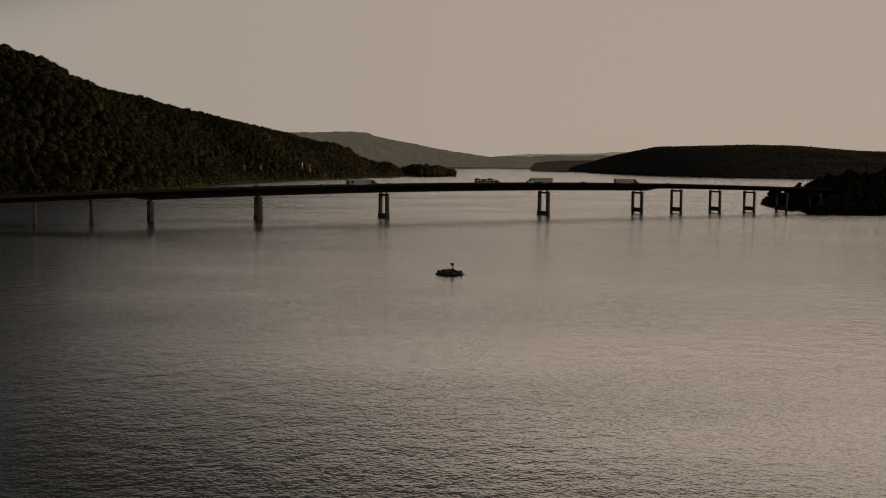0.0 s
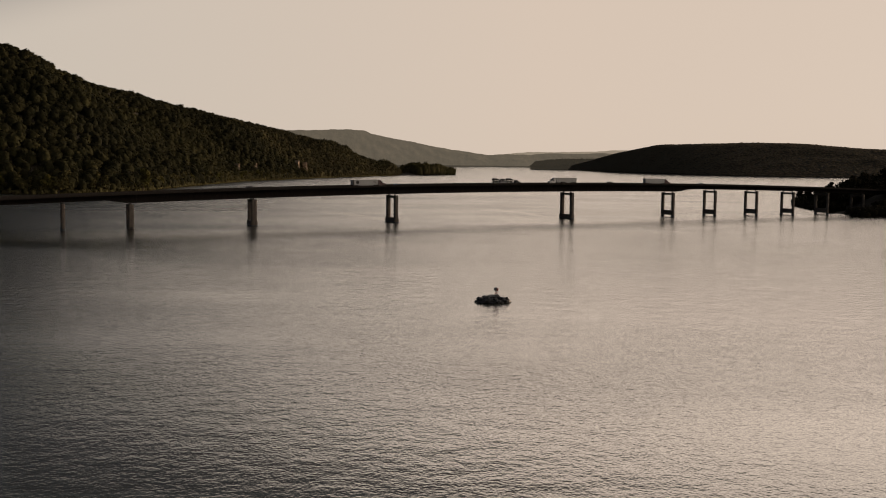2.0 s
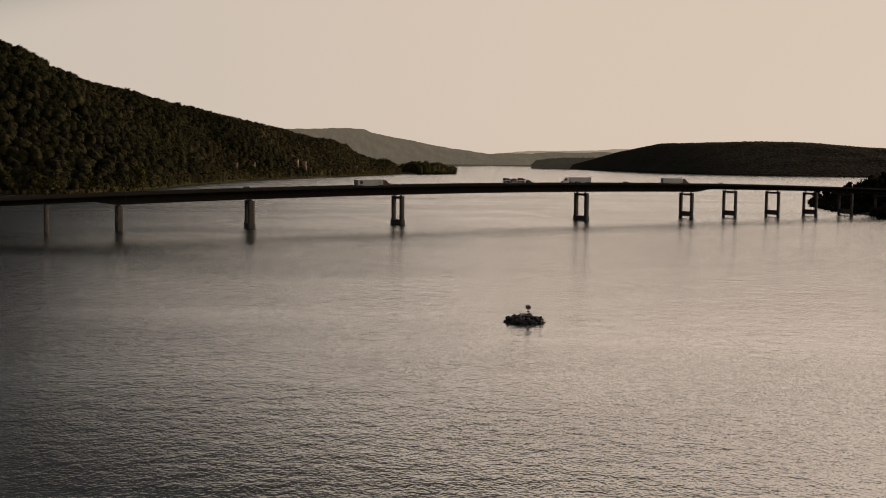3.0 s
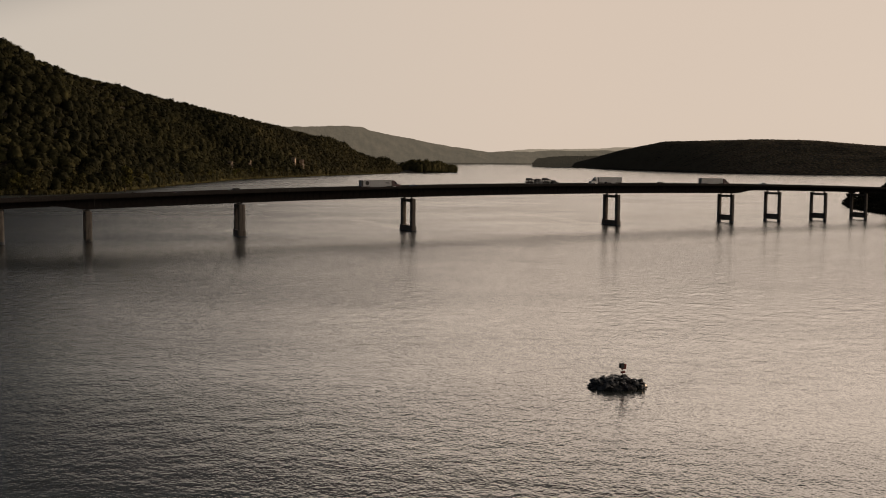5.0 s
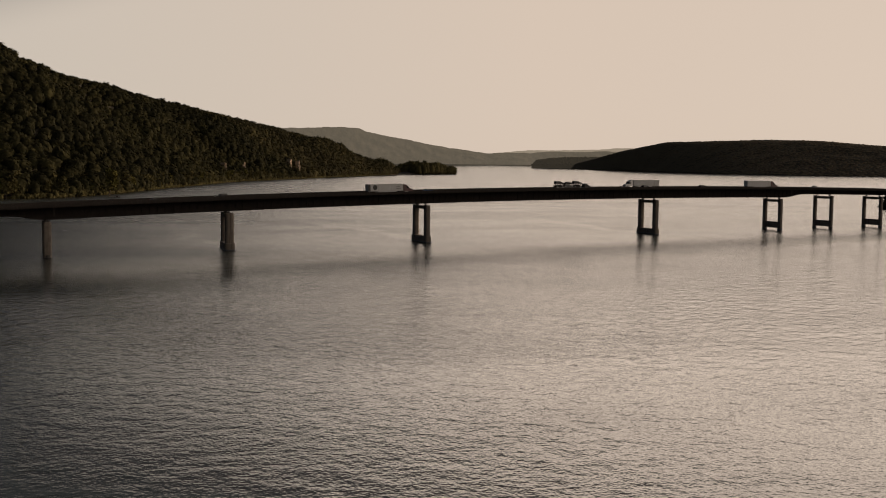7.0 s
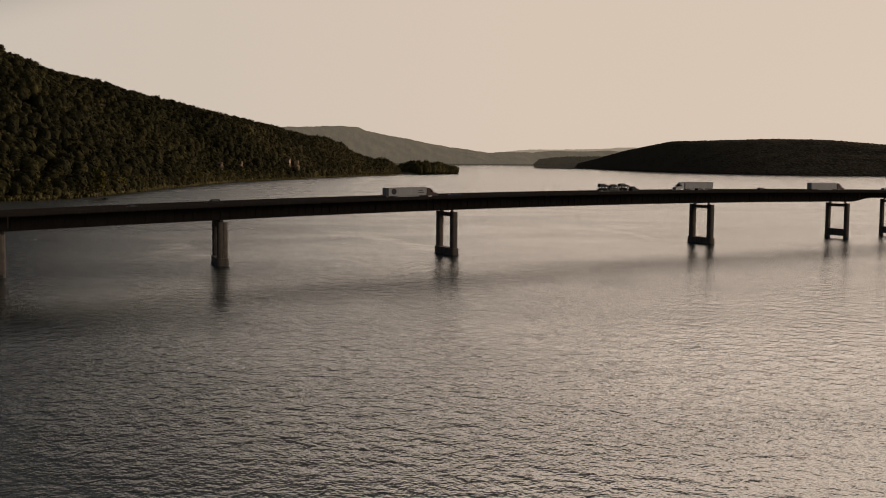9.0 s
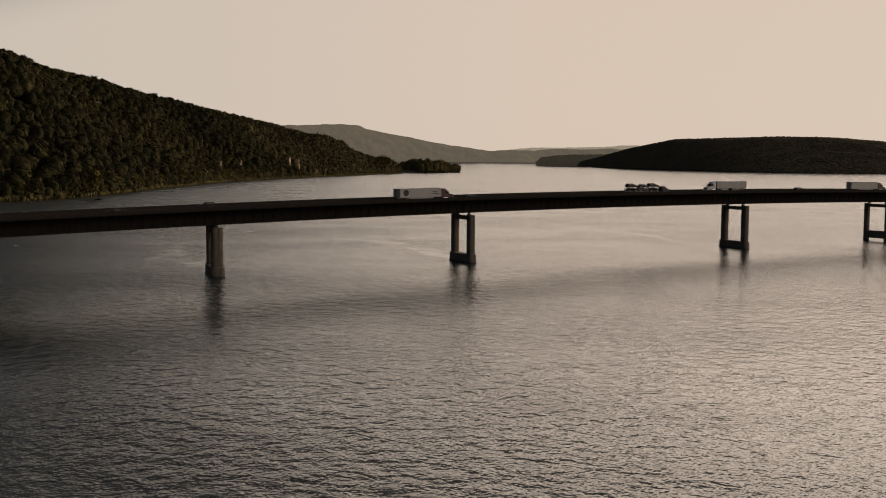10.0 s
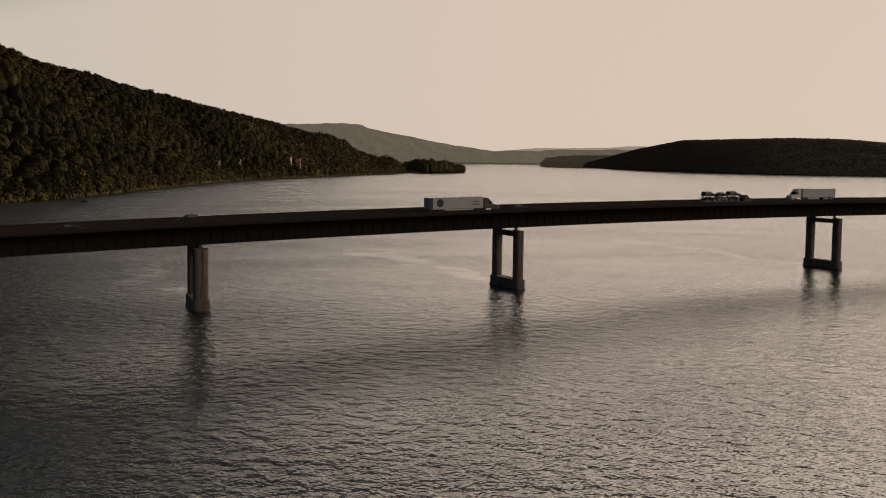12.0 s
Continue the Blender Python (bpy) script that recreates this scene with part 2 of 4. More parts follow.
    for layer in ((5.0, 1.1, 20, 2.0, 0.15), (1.35, 1.0, 24, 2.0, 0.080, 0.55, 0.2), (0.5, 1.0, -10, 1.0, 0.041)):
        a, c = slopes(*layer)
        sx, sy = maths("ADD", a, sx), maths("ADD", c, sy)
    up = n.new("ShaderNodeCombineXYZ")
    up.inputs["Z"].default_value = 1.0
    l.new(maths("MULTIPLY", maths("MULTIPLY", sx, wind), -1.0), up.inputs["X"])
    l.new(maths("MULTIPLY", maths("MULTIPLY", sy, wind), -1.0), up.inputs["Y"])
    q = n.new("ShaderNodeVectorMath")
    q.operation = "NORMALIZE"
    l.new(up.outputs[0], q.inputs[0])
    l.new(q.outputs[0], b.inputs["Normal"])
    return m


WAKES = [(-56.0, 240.0), (20.4, 286.0), (134.6, 344.0)]      # where the smooth water behind the piers begins
WAKE_TURN = 18.0
WEST_CALM = (-90.0, 20.0)
RIPPLE = (0.07, 0.08)                                          # roughness in still air, and what the wind adds
M_WATER = water_material()
M_CONCRETE = material("weathered_concrete", (0.19, 0.16, 0.128), rough=0.85, second=(0.115, 0.098, 0.080), scale=2.2, bump=0.02, bump_scale=0.25, stain=(0.045, 0.038, 0.032))
# near-black base carries the deck's backlit shade; the streaks are stains
M_PARAPET = material("shade_dark_concrete", (0.025, 0.021, 0.019), rough=0.9, second=(0.026, 0.022, 0.019), scale=3.0, bump=0.01, bump_scale=0.3, stain=(0.033, 0.028, 0.025), spec=0.15)
M_STEEL = material("weathering_steel", (0.019, 0.015, 0.013), rough=0.85, second=(0.013, 0.011, 0.010), scale=3.0, bump=0.004, bump_scale=0.3, stain=(0.011, 0.009, 0.008), spec=0.15)
M_ASPHALT = material("asphalt", (0.034, 0.030, 0.028), rough=0.95, second=(0.026, 0.023, 0.021), scale=4.0, bump=0.01, bump_scale=0.1, spec=0.04)
M_PAINT = material("lane_paint", (0.34, 0.33, 0.29), rough=0.8, second=(0.12, 0.11, 0.10), scale=0.8, spec=0.1)
M_BEARING = material("bearing_steel", (0.06, 0.055, 0.05), rough=0.6, metal=0.4)
M_SOIL = material("forest_floor", (0.045, 0.036, 0.024), rough=0.95, second=(0.028, 0.026, 0.016), scale=12.0, bump=0.3, bump_scale=2.0)
M_BANK = material("bank_grass", (0.022, 0.021, 0.011), rough=0.95, second=(0.030, 0.025, 0.015), scale=6.0, bump=0.15, bump_scale=0.8)
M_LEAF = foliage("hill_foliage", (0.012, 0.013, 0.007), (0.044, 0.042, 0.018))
# paler copy of the hill foliage, low sun and haze put into its colour
M_LEAF_E = foliage("hazed_ridge_foliage", (0.022, 0.021, 0.011), (0.074, 0.067, 0.031))
# lighter copy of the hill foliage; light on the shore is in its colour
M_LEAF_LIT = foliage("lit_shore_foliage", (0.044, 0.042, 0.019), (0.120, 0.107, 0.047))
# the backlit bank's shade is put into this foliage's dark colour
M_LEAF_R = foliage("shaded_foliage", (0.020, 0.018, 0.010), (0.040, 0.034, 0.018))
# haze over the far hill is painted in as a pale base colour
M_LEAF_F = foliage("hazed_far_hill_foliage", (0.17, 0.142, 0.098), (0.195, 0.162, 0.113))
# headland haze is put in as a paler colour and a weak glow
M_LEAF_H = foliage("hazed_headland_foliage", (0.075, 0.064, 0.044), (0.10, 0.085, 0.058))
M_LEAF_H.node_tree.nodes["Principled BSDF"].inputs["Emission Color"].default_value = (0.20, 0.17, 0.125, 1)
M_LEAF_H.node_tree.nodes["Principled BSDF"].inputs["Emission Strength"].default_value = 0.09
M_BARK = material("bark", (0.11, 0.085, 0.06), rough=0.9, second=(0.06, 0.045, 0.035), scale=0.6, bump=0.02)
M_CLIFF = material("pale_sandstone", (0.58, 0.47, 0.37), rough=0.9, second=(0.22, 0.165, 0.12), scale=5.0, bump=0.25, bump_scale=1.2, stain=(0.13, 0.10, 0.08))
M_ROCK = material("wet_riprap", (0.050, 0.053, 0.058), rough=0.4, second=(0.014, 0.013, 0.012), scale=0.7, bump=0.03, bump_scale=0.12, per="object")

# ---------------------------------------------------------------- the lake
def build_lake():
    na, nr = 180, 70
    radii = np.concatenate((np.linspace(0, 1, 30)[:-1] ** 1.5 * 1500, np.geomspace(1500, 60000, nr - 29)))
    ang = np.linspace(0, 2 * math.pi, na, endpoint=True)
    rr, aa = np.meshgrid(radii, ang, indexing="ij")
    pts = np.stack((HUB[0] + rr * np.sin(aa), HUB[1] + rr * np.cos(aa), np.zeros_like(rr)), -1).reshape(-1, 3)
    me = sheet("water", drawn_in(pts), nr, na, M_WATER)
    me.polygons.foreach_set("use_smooth", [False] * len(me.polygons))
    solo("water", me, M_WATER, "wide grey lake with wind ripples reflecting the evening sky", "water", kind="structure")


build_lake()


# ---------------------------------------------------------------- woods
def icosphere(sub, rng):
    bm = bmesh.new()
    bmesh.ops.create_icosphere(bm, subdivisions=sub, radius=1.0)
    v = np.array([q.co for q in bm.verts])
    f = np.array([[q.index for q in p.verts] for p in bm.faces])
    bm.free()
    return v, f


def crown_template(rng, sub, tufts, tuft_size, core_size=0.86):
    """A crown of unit radius: a lumpy core under many sprays of leaves; its base at 0."""
    v, f = icosphere(sub, rng)
    lump = rng.normal(size=(12, 3))
    lump[:, 2] = np.abs(lump[:, 2])
    lump /= np.linalg.norm(lump, axis=1)[:, None]

    def bulge(d):
        return 0.70 + 0.36 * np.max(np.clip(d @ lump.T, 0, 1) ** 8, axis=1)

    core = v * (core_size * bulge(v) * rng.uniform(0.93, 1.07, len(v)))[:, None]
    core[:, 2] *= np.where(core[:, 2] > 0, 1.1, 0.75)
    verts, faces = [core], [f]
    # the core's darker tint puts the shade inside the crown into colour
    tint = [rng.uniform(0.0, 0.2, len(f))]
    if tufts:
        d = rng.normal(size=(tufts, 3))
        d /= np.linalg.norm(d, axis=1)[:, None]
        d[:, 2] = np.where(d[:, 2] < -0.45, -d[:, 2], d[:, 2])
        c = d * (bulge(d) * rng.uniform(0.80, 1.10, tufts))[:, None]
        c[:, 2] *= np.where(c[:, 2] > 0, 1.1, 0.75)
        # sprays lie roughly along the crown's skin
        nrm = d + rng.normal(0, 0.24, (tufts, 3)) + np.array((0, 0, 0.25))
        nrm /= np.linalg.norm(nrm, axis=1)[:, None]
        a = np.cross(nrm, rng.normal(size=(tufts, 3)))
        a /= np.linalg.norm(a, axis=1)[:, None]
        b = np.cross(nrm, a)
        s = tuft_size * rng.uniform(0.6, 1.35, tufts)[:, None]
        tri = np.stack((c + a * s, c - a * s * 0.5 + b * s * 0.9, c - a * s * 0.6 - b * s * 0.8), 1).reshape(-1, 3)
        faces.append(np.arange(tufts * 3).reshape(-1, 3) + len(core))
        verts.append(tri)
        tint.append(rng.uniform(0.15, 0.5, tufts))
    v = np.concatenate(verts)
    v[:, 2] += 0.7
    return v, np.concatenate(faces), np.concatenate(tint), np.arange(len(f) + tufts) < len(f)


def woods(name, spots, templates, mat, rng):
    """One mesh of crowns. spots: n x 5 of x, y, z, radius, tallness."""
    order = rng.integers(0, len(templates), len(spots))
    vs, fs, ts, ss, base = [], [], [], [], 0
    for k, (tv, tf, tt, soft) in enumerate(templates):
        s = spots[order == k]
        if not len(s):
            continue
        a = rng.uniform(0, 2 * math.pi, len(s))
        ca, sa = np.cos(a)[:, None], np.sin(a)[:, None]
        x = tv[None, :, 0] * ca - tv[None, :, 1] * sa
        y = tv[None, :, 0] * sa + tv[None, :, 1] * ca
        p = np.stack((s[:, 0:1] + x * s[:, 3:4], s[:, 1:2] + y * s[:, 3:4], s[:, 2:3] + tv[None, :, 2] * s[:, 3:4] * s[:, 4:5]), -1)
        vs.append(p.reshape(-1, 3))
        fs.append((tf[None] + (np.arange(len(s)) * len(tv))[:, None, None] + base).reshape(-1, 3))
        own = rng.normal(0, 0.22, len(s)) + 0.12 * (rng.random(len(s)) > 0.93) * 3
        own = own * 0.8 + np.array([0.2 * ripple(q[0], q[1] + q[2], 60.0, 2.0) + 0.45 * ripple(q[0] + 2 * q[2], 0.5 * q[1], 150.0, 7.0) for q in s])      # stands of lighter and darker trees
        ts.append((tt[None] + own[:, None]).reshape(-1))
        ss.append(np.tile(soft, len(s)))
        base += len(s) * len(tv)
    v, f, t = np.concatenate(vs), np.concatenate(fs), np.concatenate(ts)
    v = drawn_in(v)
    me = bpy.data.meshes.new(name)
    me.vertices.add(len(v))
    me.vertices.foreach_set("co", v.astype(np.float32).ravel())
    me.loops.add(len(f) * 3)
    me.loops.foreach_set("vertex_index", f.astype(np.int32).ravel())
    me.polygons.add(len(f))
    me.polygons.foreach_set("loop_start", np.arange(0, len(f) * 3, 3, dtype=np.int32))
    me.polygons.foreach_set("use_smooth", np.concatenate(ss))
    me.update(calc_edges=True)
    at = me.attributes.new("tint", "FLOAT", "FACE")
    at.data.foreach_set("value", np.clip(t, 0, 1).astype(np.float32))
    me.materials.append(mat)
    return me


def along(line, n):
    """n points, evenly spaced, on a polyline of any dimension."""
    q = np.asarray(line, float)
    s = np.concatenate(([0], np.cumsum(np.hypot(*np.diff(q[:, :2], axis=0).T))))
    t = np.linspace(0, s[-1], n)
    return np.stack([np.interp(t, s, q[:, i]) for i in range(q.shape[1])], 1)


def blur(a, times):
    for _ in range(times):
        a[1:-1] = (a[:-2] + 2 * a[1:-1] + a[2:]) / 4
    return a


rng = np.random.default_rng(7)
BIG = [crown_template(rng, 2, 230, 0.165, 0.9) for _ in range(6)]
MID = [crown_template(rng, 2, 110, 0.22, 0.84) for _ in range(6)]
SMALL = [crown_template(rng, 1, 50, 0.26) for _ in range(5)]
DOME = [crown_template(rng, 1, 0, 0.4, 1.0) for _ in range(5)]


class Slope:
    """Land between a shore line and a ridge line (with heights), falling away behind the ridge."""

    def __init__(self, shore, ridge, profile, rough, nu=240, seed=1.0, ravine=()):
        self.ravine = np.array(ravine, float)
        self.s = blur(along(shore, nu), 12)
        self.r = blur(along(ridge, nu), 8)
        self.profile, self.rough, self.nu, self.seed = profile, rough, nu, seed

    def at(self, u, v):
        """Points for u in 0..1 along the shore and v: 0 shore, 1 ridge, 2 behind."""
        u, v = np.asarray(u, float), np.asarray(v, float)
        k = np.clip(u, 0, 1) * (self.nu - 1)
        i = np.minimum(k.astype(int), self.nu - 2)
        w = (k - i)[..., None]
        s = self.s[i] * (1 - w) + self.s[i + 1] * w
        r = self.r[i] * (1 - w) + self.r[i + 1] * w
        xy = s[..., :2] + (r[..., :2] - s[..., :2]) * v[..., None]
        h = np.interp(v, self.profile[0], self.profile[1])
        z = h * r[..., 2]
        flat = np.array([ripple(a, b, 190.0, self.seed) + 0.45 * ripple(a, b, 70.0, self.seed + 3) for a, b in zip(xy[..., 0].ravel(), xy[..., 1].ravel())]).reshape(z.shape)
        z = z + flat * self.rough * smoothstep(0.0, 0.3, v) * (1 - 0.85 * smoothstep(0.7, 1.0, v))
        if len(self.ravine):
            z = z - self.cut(xy) * smoothstep(0.0, 0.2, v) * (1 - smoothstep(0.78, 0.98, v))
        z = np.where(v <= 0, -2.0, np.maximum(z, 0.4))
        return np.concatenate((xy, z[..., None]), -1)

    def cut(self, xy):
        """Depth of the ravine: a steep near flank, a long far one."""
        a, b = self.ravine[:-1], self.ravine[1:]
        p = xy[..., None, :]
        t = np.clip(((p - a) * (b - a)).sum(-1) / ((b - a) ** 2).sum(-1), 0, 1)
        gap = p - (a + (b - a) * t[..., None])
        d = np.linalg.norm(gap, axis=-1)
        k = np.argmin(d, axis=-1)[..., None]
        d = np.take_along_axis(d, k, -1)[..., 0]
        side = np.take_along_axis(gap @ np.array((0.35, 0.94)), k, -1)[..., 0]
        return 34.0 * np.exp(-(d / np.where(side > 0, 120.0, 42.0)) ** 2)

    def land(self, name, nv, mat):
        v = np.concatenate(([-0.03, 0.0], np.linspace(0.012, 2.0, nv)))
        uu, vv = np.meshgrid(np.linspace(0, 1, self.nu), v, indexing="ij")
        p = self.at(uu, vv).reshape(-1, 3)
        return sheet(name, drawn_in(p), self.nu, len(v), mat)

    def scatter(self, spacing, v0, v1, rng, u0=0.0, u1=1.0):
        length = np.sum(np.hypot(*np.diff(self.s[:, :2], axis=0).T)) * (u1 - u0)
        width = np.mean(np.linalg.norm(self.r - self.s * (1, 1, 0), axis=1)) * (v1 - v0)
        nu_, nv_ = max(2, int(length / spacing)), max(1, int(width / spacing))
        uu, vv = np.meshgrid(np.arange(nu_), np.arange(nv_), indexing="ij")
        uu = u0 + (u1 - u0) * (uu + rng.uniform(0, 1, uu.shape) + 0.5 * (vv % 2)) / nu_
        vv = v0 + (v1 - v0) * (vv + rng.uniform(0, 1, vv.shape)) / nv_
        return uu.ravel(), vv.ravel()


# the wooded ridge that falls to the water
HILL = Slope(
    shore=[(-1250, 560, 0), (-800, 640, 0), (-420, 715, 0), (-285, 755, 0), (-258, 830, 0), (-247, 930, 0), (-244, 1140, 0), (-216, 1605, 0), (-153, 1886, 0), (-62, 2291, 0), (62, 2775, 0), (100, 2890, 0)],
    ridge=[(-1700, 1150, 221), (-1000, 1180, 214), (-640, 1215, 224), (-520, 1290, 201), (-470, 1400, 165), (-440, 1500, 153), (-390, 1750, 144), (-310, 2050, 128), (-190, 2400, 105), (-40, 2750, 60), (45, 2870, 24), (74, 2915, 5)],
    profile=([0, 0.02, 0.25, 0.50, 0.62, 0.74, 1.0, 1.35, 2.0], [0, 0.004, 0.26, 0.56, 0.68, 0.72, 1.0, 0.86, 0.30]), rough=22.0,
    ravine=[(-470, 1390), (-405, 1345), (-350, 1400), (-315, 1480), (-275, 1520), (-210, 1570)])
solo("hill_ground", HILL.land("hill_ground", 70, M_SOIL), M_SOIL, "steep forest floor of the wooded ridge", "hillside", kind="structure")


# x, y, half width, foot and head of the rock bluffs
BLUFFS = [(-147, 2010, 3.6, 22, 40), (-131, 2032, 3.0, 22, 37), (-212, 1755, 3.0, 24, 34), (-201, 1800, 2.6, 24, 33), (-236, 1680, 2.8, 24, 33), (-186, 1870, 2.4, 24, 33), (-252, 1320, 5, 10, 19)]


def clear_of_bluffs(p):
    ok = np.ones(len(p), bool)
    for bx, by, half, z0, z1 in BLUFFS:
        ok &= ~((np.abs(p[:, 0] - bx - 2) < half + 4.5) & (p[:, 1] - by > -30) & (p[:, 1] - by < 3))
    return ok


u, v = HILL.scatter(10.4, 0.003, 1.08, rng)
p = HILL.at(u, v)
keep = clear_of_bluffs(p) & (p[:, 0] > -640)
p, v = p[keep], v[keep]
size = rng.uniform(4.8, 9.2, len(p)) * (1.0 - 0.12 * smoothstep(0.6, 1.0, v))
spots = np.column_stack((p[:, 0], p[:, 1], p[:, 2] + rng.uniform(-1.0, 4.0, len(p)) * smoothstep(0.0, 0.06, v) * (1 - 0.75 * smoothstep(0.6, 0.95, v)) - 1.0, size, rng.uniform(0.95, 1.4, len(p)) * (1 - 0.45 * smoothstep(0.75, 1.0, v))))
near = p[:, 1] < 1250
middle = (p[:, 1] < 2000) & ~near
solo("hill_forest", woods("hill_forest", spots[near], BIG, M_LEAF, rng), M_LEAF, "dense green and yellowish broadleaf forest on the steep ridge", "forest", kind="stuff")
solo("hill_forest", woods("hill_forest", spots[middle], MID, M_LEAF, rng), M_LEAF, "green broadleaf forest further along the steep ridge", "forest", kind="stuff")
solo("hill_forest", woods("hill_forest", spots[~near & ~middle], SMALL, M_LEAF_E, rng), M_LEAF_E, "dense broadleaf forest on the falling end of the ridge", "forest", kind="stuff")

# low growth that hangs over the water's edge
u = rng.uniform(0.14, 0.97, 1500)
p = HILL.at(u, rng.uniform(0.001, 0.012, len(u)))
spots = np.column_stack((p[:, :2], p[:, 2] * 0 - 0.8, rng.uniform(1.6, 3.6, len(p)), rng.uniform(0.8, 1.4, len(p))))
solo("shore_shrubs", woods("shore_shrubs", spots, SMALL, M_LEAF_LIT, rng), M_LEAF_LIT, "low green shrubs overhanging the lake's edge", "shrubs", kind="stuff")

# the wooded point at the ridge's foot
POINT = Slope(
    shore=[(108, 2955, 0), (180, 3050, 0), (280, 3225, 0), (298, 3275, 0)],
    ridge=[(88, 3020, 0.6), (150, 3120, 12), (242, 3270, 12), (270, 3300, 3)],
    profile=([0, 0.1, 1.0, 2.0], [0, 0.3, 1.0, 0.1]), rough=1.0, nu=40, seed=5.0)
solo("point_ground", POINT.land("point_ground", 14, M_SOIL), M_SOIL, "low wooded point at the foot of the ridge", "shore", kind="structure")
u, v = POINT.scatter(9.5, -0.06, 1.9, rng, 0.22, 0.98)
p = POINT.at(u, v)
lift = np.sin(np.clip(u, 0, 1) * math.pi) ** 0.5
spots = np.column_stack((p[:, :2], p[:, 2] * 0.5 - 3.0, rng.uniform(8.0, 12.5, len(p)), rng.uniform(1.05, 1.35, len(p)) * (0.6 + 0.8 * lift)))
solo("point_trees", woods("point_trees", spots, BIG, M_LEAF_LIT, rng), M_LEAF_LIT, "clump of rounded green trees on the low point", "trees", kind="stuff")

# the long dark hill across the lake
FAR_HILL = Slope(
    shore=[(1730, 8692, 0), (1680, 7300, 0), (1600, 6200, 0), (1530, 5140, 0), (1463, 4153, 0), (1520, 3720, 0), (1700, 3560, 0), (2100, 3440, 0), (2900, 3300, 0), (4200, 3150, 0)],
    ridge=[(1800, 8850, 38), (1700, 7600, 76), (1640, 6600, 118), (1680, 5700, 160), (1760, 5050, 155), (1930, 4720, 156), (2100, 4520, 146), (2250, 4400, 126), (3000, 4250, 105), (4400, 4000, 90)],
    profile=([0, 0.02, 0.4, 0.8, 1.0, 1.4, 2.0], [0, 0.03, 0.5, 0.92, 1.0, 0.85, 0.4]), rough=12.0, seed=9.0)
solo("far_hill_ground", FAR_HILL.land("far_hill_ground", 50, M_SOIL), M_SOIL, "forest floor of the long dark hill across the lake", "hillside", kind="structure")
u, v = FAR_HILL.scatter(13.5, 0.01, 1.05, rng, 0.0, 0.8)
p = FAR_HILL.at(u, v)
spots = np.column_stack((p[:, :2], p[:, 2] - 2.0, rng.uniform(7.0, 10.5, len(p)), rng.uniform(0.18, 0.34, len(p))))
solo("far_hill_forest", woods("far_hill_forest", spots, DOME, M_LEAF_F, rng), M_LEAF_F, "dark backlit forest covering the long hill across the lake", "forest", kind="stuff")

# the low wooded headland in front of the far shore
HEAD = Slope(
    shore=[(1555, 9720, 0), (1680, 9400, 0), (1920, 8900, 0), (2400, 7900, 0)],
    ridge=[(1630, 9900, 58), (1780, 9800, 84), (2080, 9300, 88), (2600, 8300, 90)],
    profile=([0, 0.05, 1.0, 2.0], [0, 0.3, 1.0, 0.2]), rough=3.0, nu=50, seed=13.0)
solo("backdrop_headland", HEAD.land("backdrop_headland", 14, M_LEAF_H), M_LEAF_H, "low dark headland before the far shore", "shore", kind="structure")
u, v = HEAD.scatter(19.0, 0.02, 1.1, rng)
p = HEAD.at(u, v)
spots = np.column_stack((p, rng.uniform(10, 15, len(p)), rng.uniform(0.7, 0.9, len(p))))
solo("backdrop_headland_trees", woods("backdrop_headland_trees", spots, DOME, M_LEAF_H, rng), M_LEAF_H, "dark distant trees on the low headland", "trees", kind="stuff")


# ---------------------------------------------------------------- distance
# distance haze is painted: a pale base colour plus an even emission
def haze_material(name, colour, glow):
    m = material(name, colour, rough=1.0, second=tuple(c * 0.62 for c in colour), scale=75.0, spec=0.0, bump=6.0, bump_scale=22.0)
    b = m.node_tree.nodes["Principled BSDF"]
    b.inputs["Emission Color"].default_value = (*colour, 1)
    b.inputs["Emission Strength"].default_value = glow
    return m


def distant_ridge(name, dist, line, mat, label, rough=0.03):
    """A mountain that is seen dist metres off. line: degrees clockwise from +Y and degrees above the horizon."""
    line = np.asarray(line, float)
    az = np.linspace(line[0, 0], line[-1, 0], 600)
    el = np.interp(az, line[:, 0], line[:, 1])
    el = blur(el, 3) + np.array([rough * (noise.noise(Vector((a * 2.3, dist, 0))) + 0.6 * noise.noise(Vector((a * 9.0, dist, 1))) + 0.45 * noise.noise(Vector((a * 26.0, dist, 2)))) for a in az])
    rows = []
    steps = 18
    for k in range(steps + 1):
        q = k / steps
        r = dist * (1 + 0.008 * q)
        floor_z = HUB[2] - dist * math.tan(radians(0.045))
        top = HUB[2] + r * np.tan(np.radians(el))
        wob = np.array([noise.noise(Vector((a * 1.1 + 2.0 * q, q * 3.0, 4.0))) + 0.5 * noise.noise(Vector((a * 3.7, q * 7.0, 9.0))) for a in az]) * 14.0 * math.sin(math.pi * q)
        rr_ = r + wob
        rows.append(np.stack((HUB[0] + rr_ * np.sin(np.radians(az)), HUB[1] + rr_ * np.cos(np.radians(az)), floor_z + (top - floor_z) * q ** 0.8), 1))
    pts = np.stack(rows, 1).reshape(-1, 3)
    solo(name, sheet(name, pts, 600, len(rows), mat), mat, label, "mountain", kind="structure")


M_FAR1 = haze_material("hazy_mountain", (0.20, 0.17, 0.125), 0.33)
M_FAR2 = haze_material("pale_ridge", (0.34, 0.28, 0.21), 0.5)
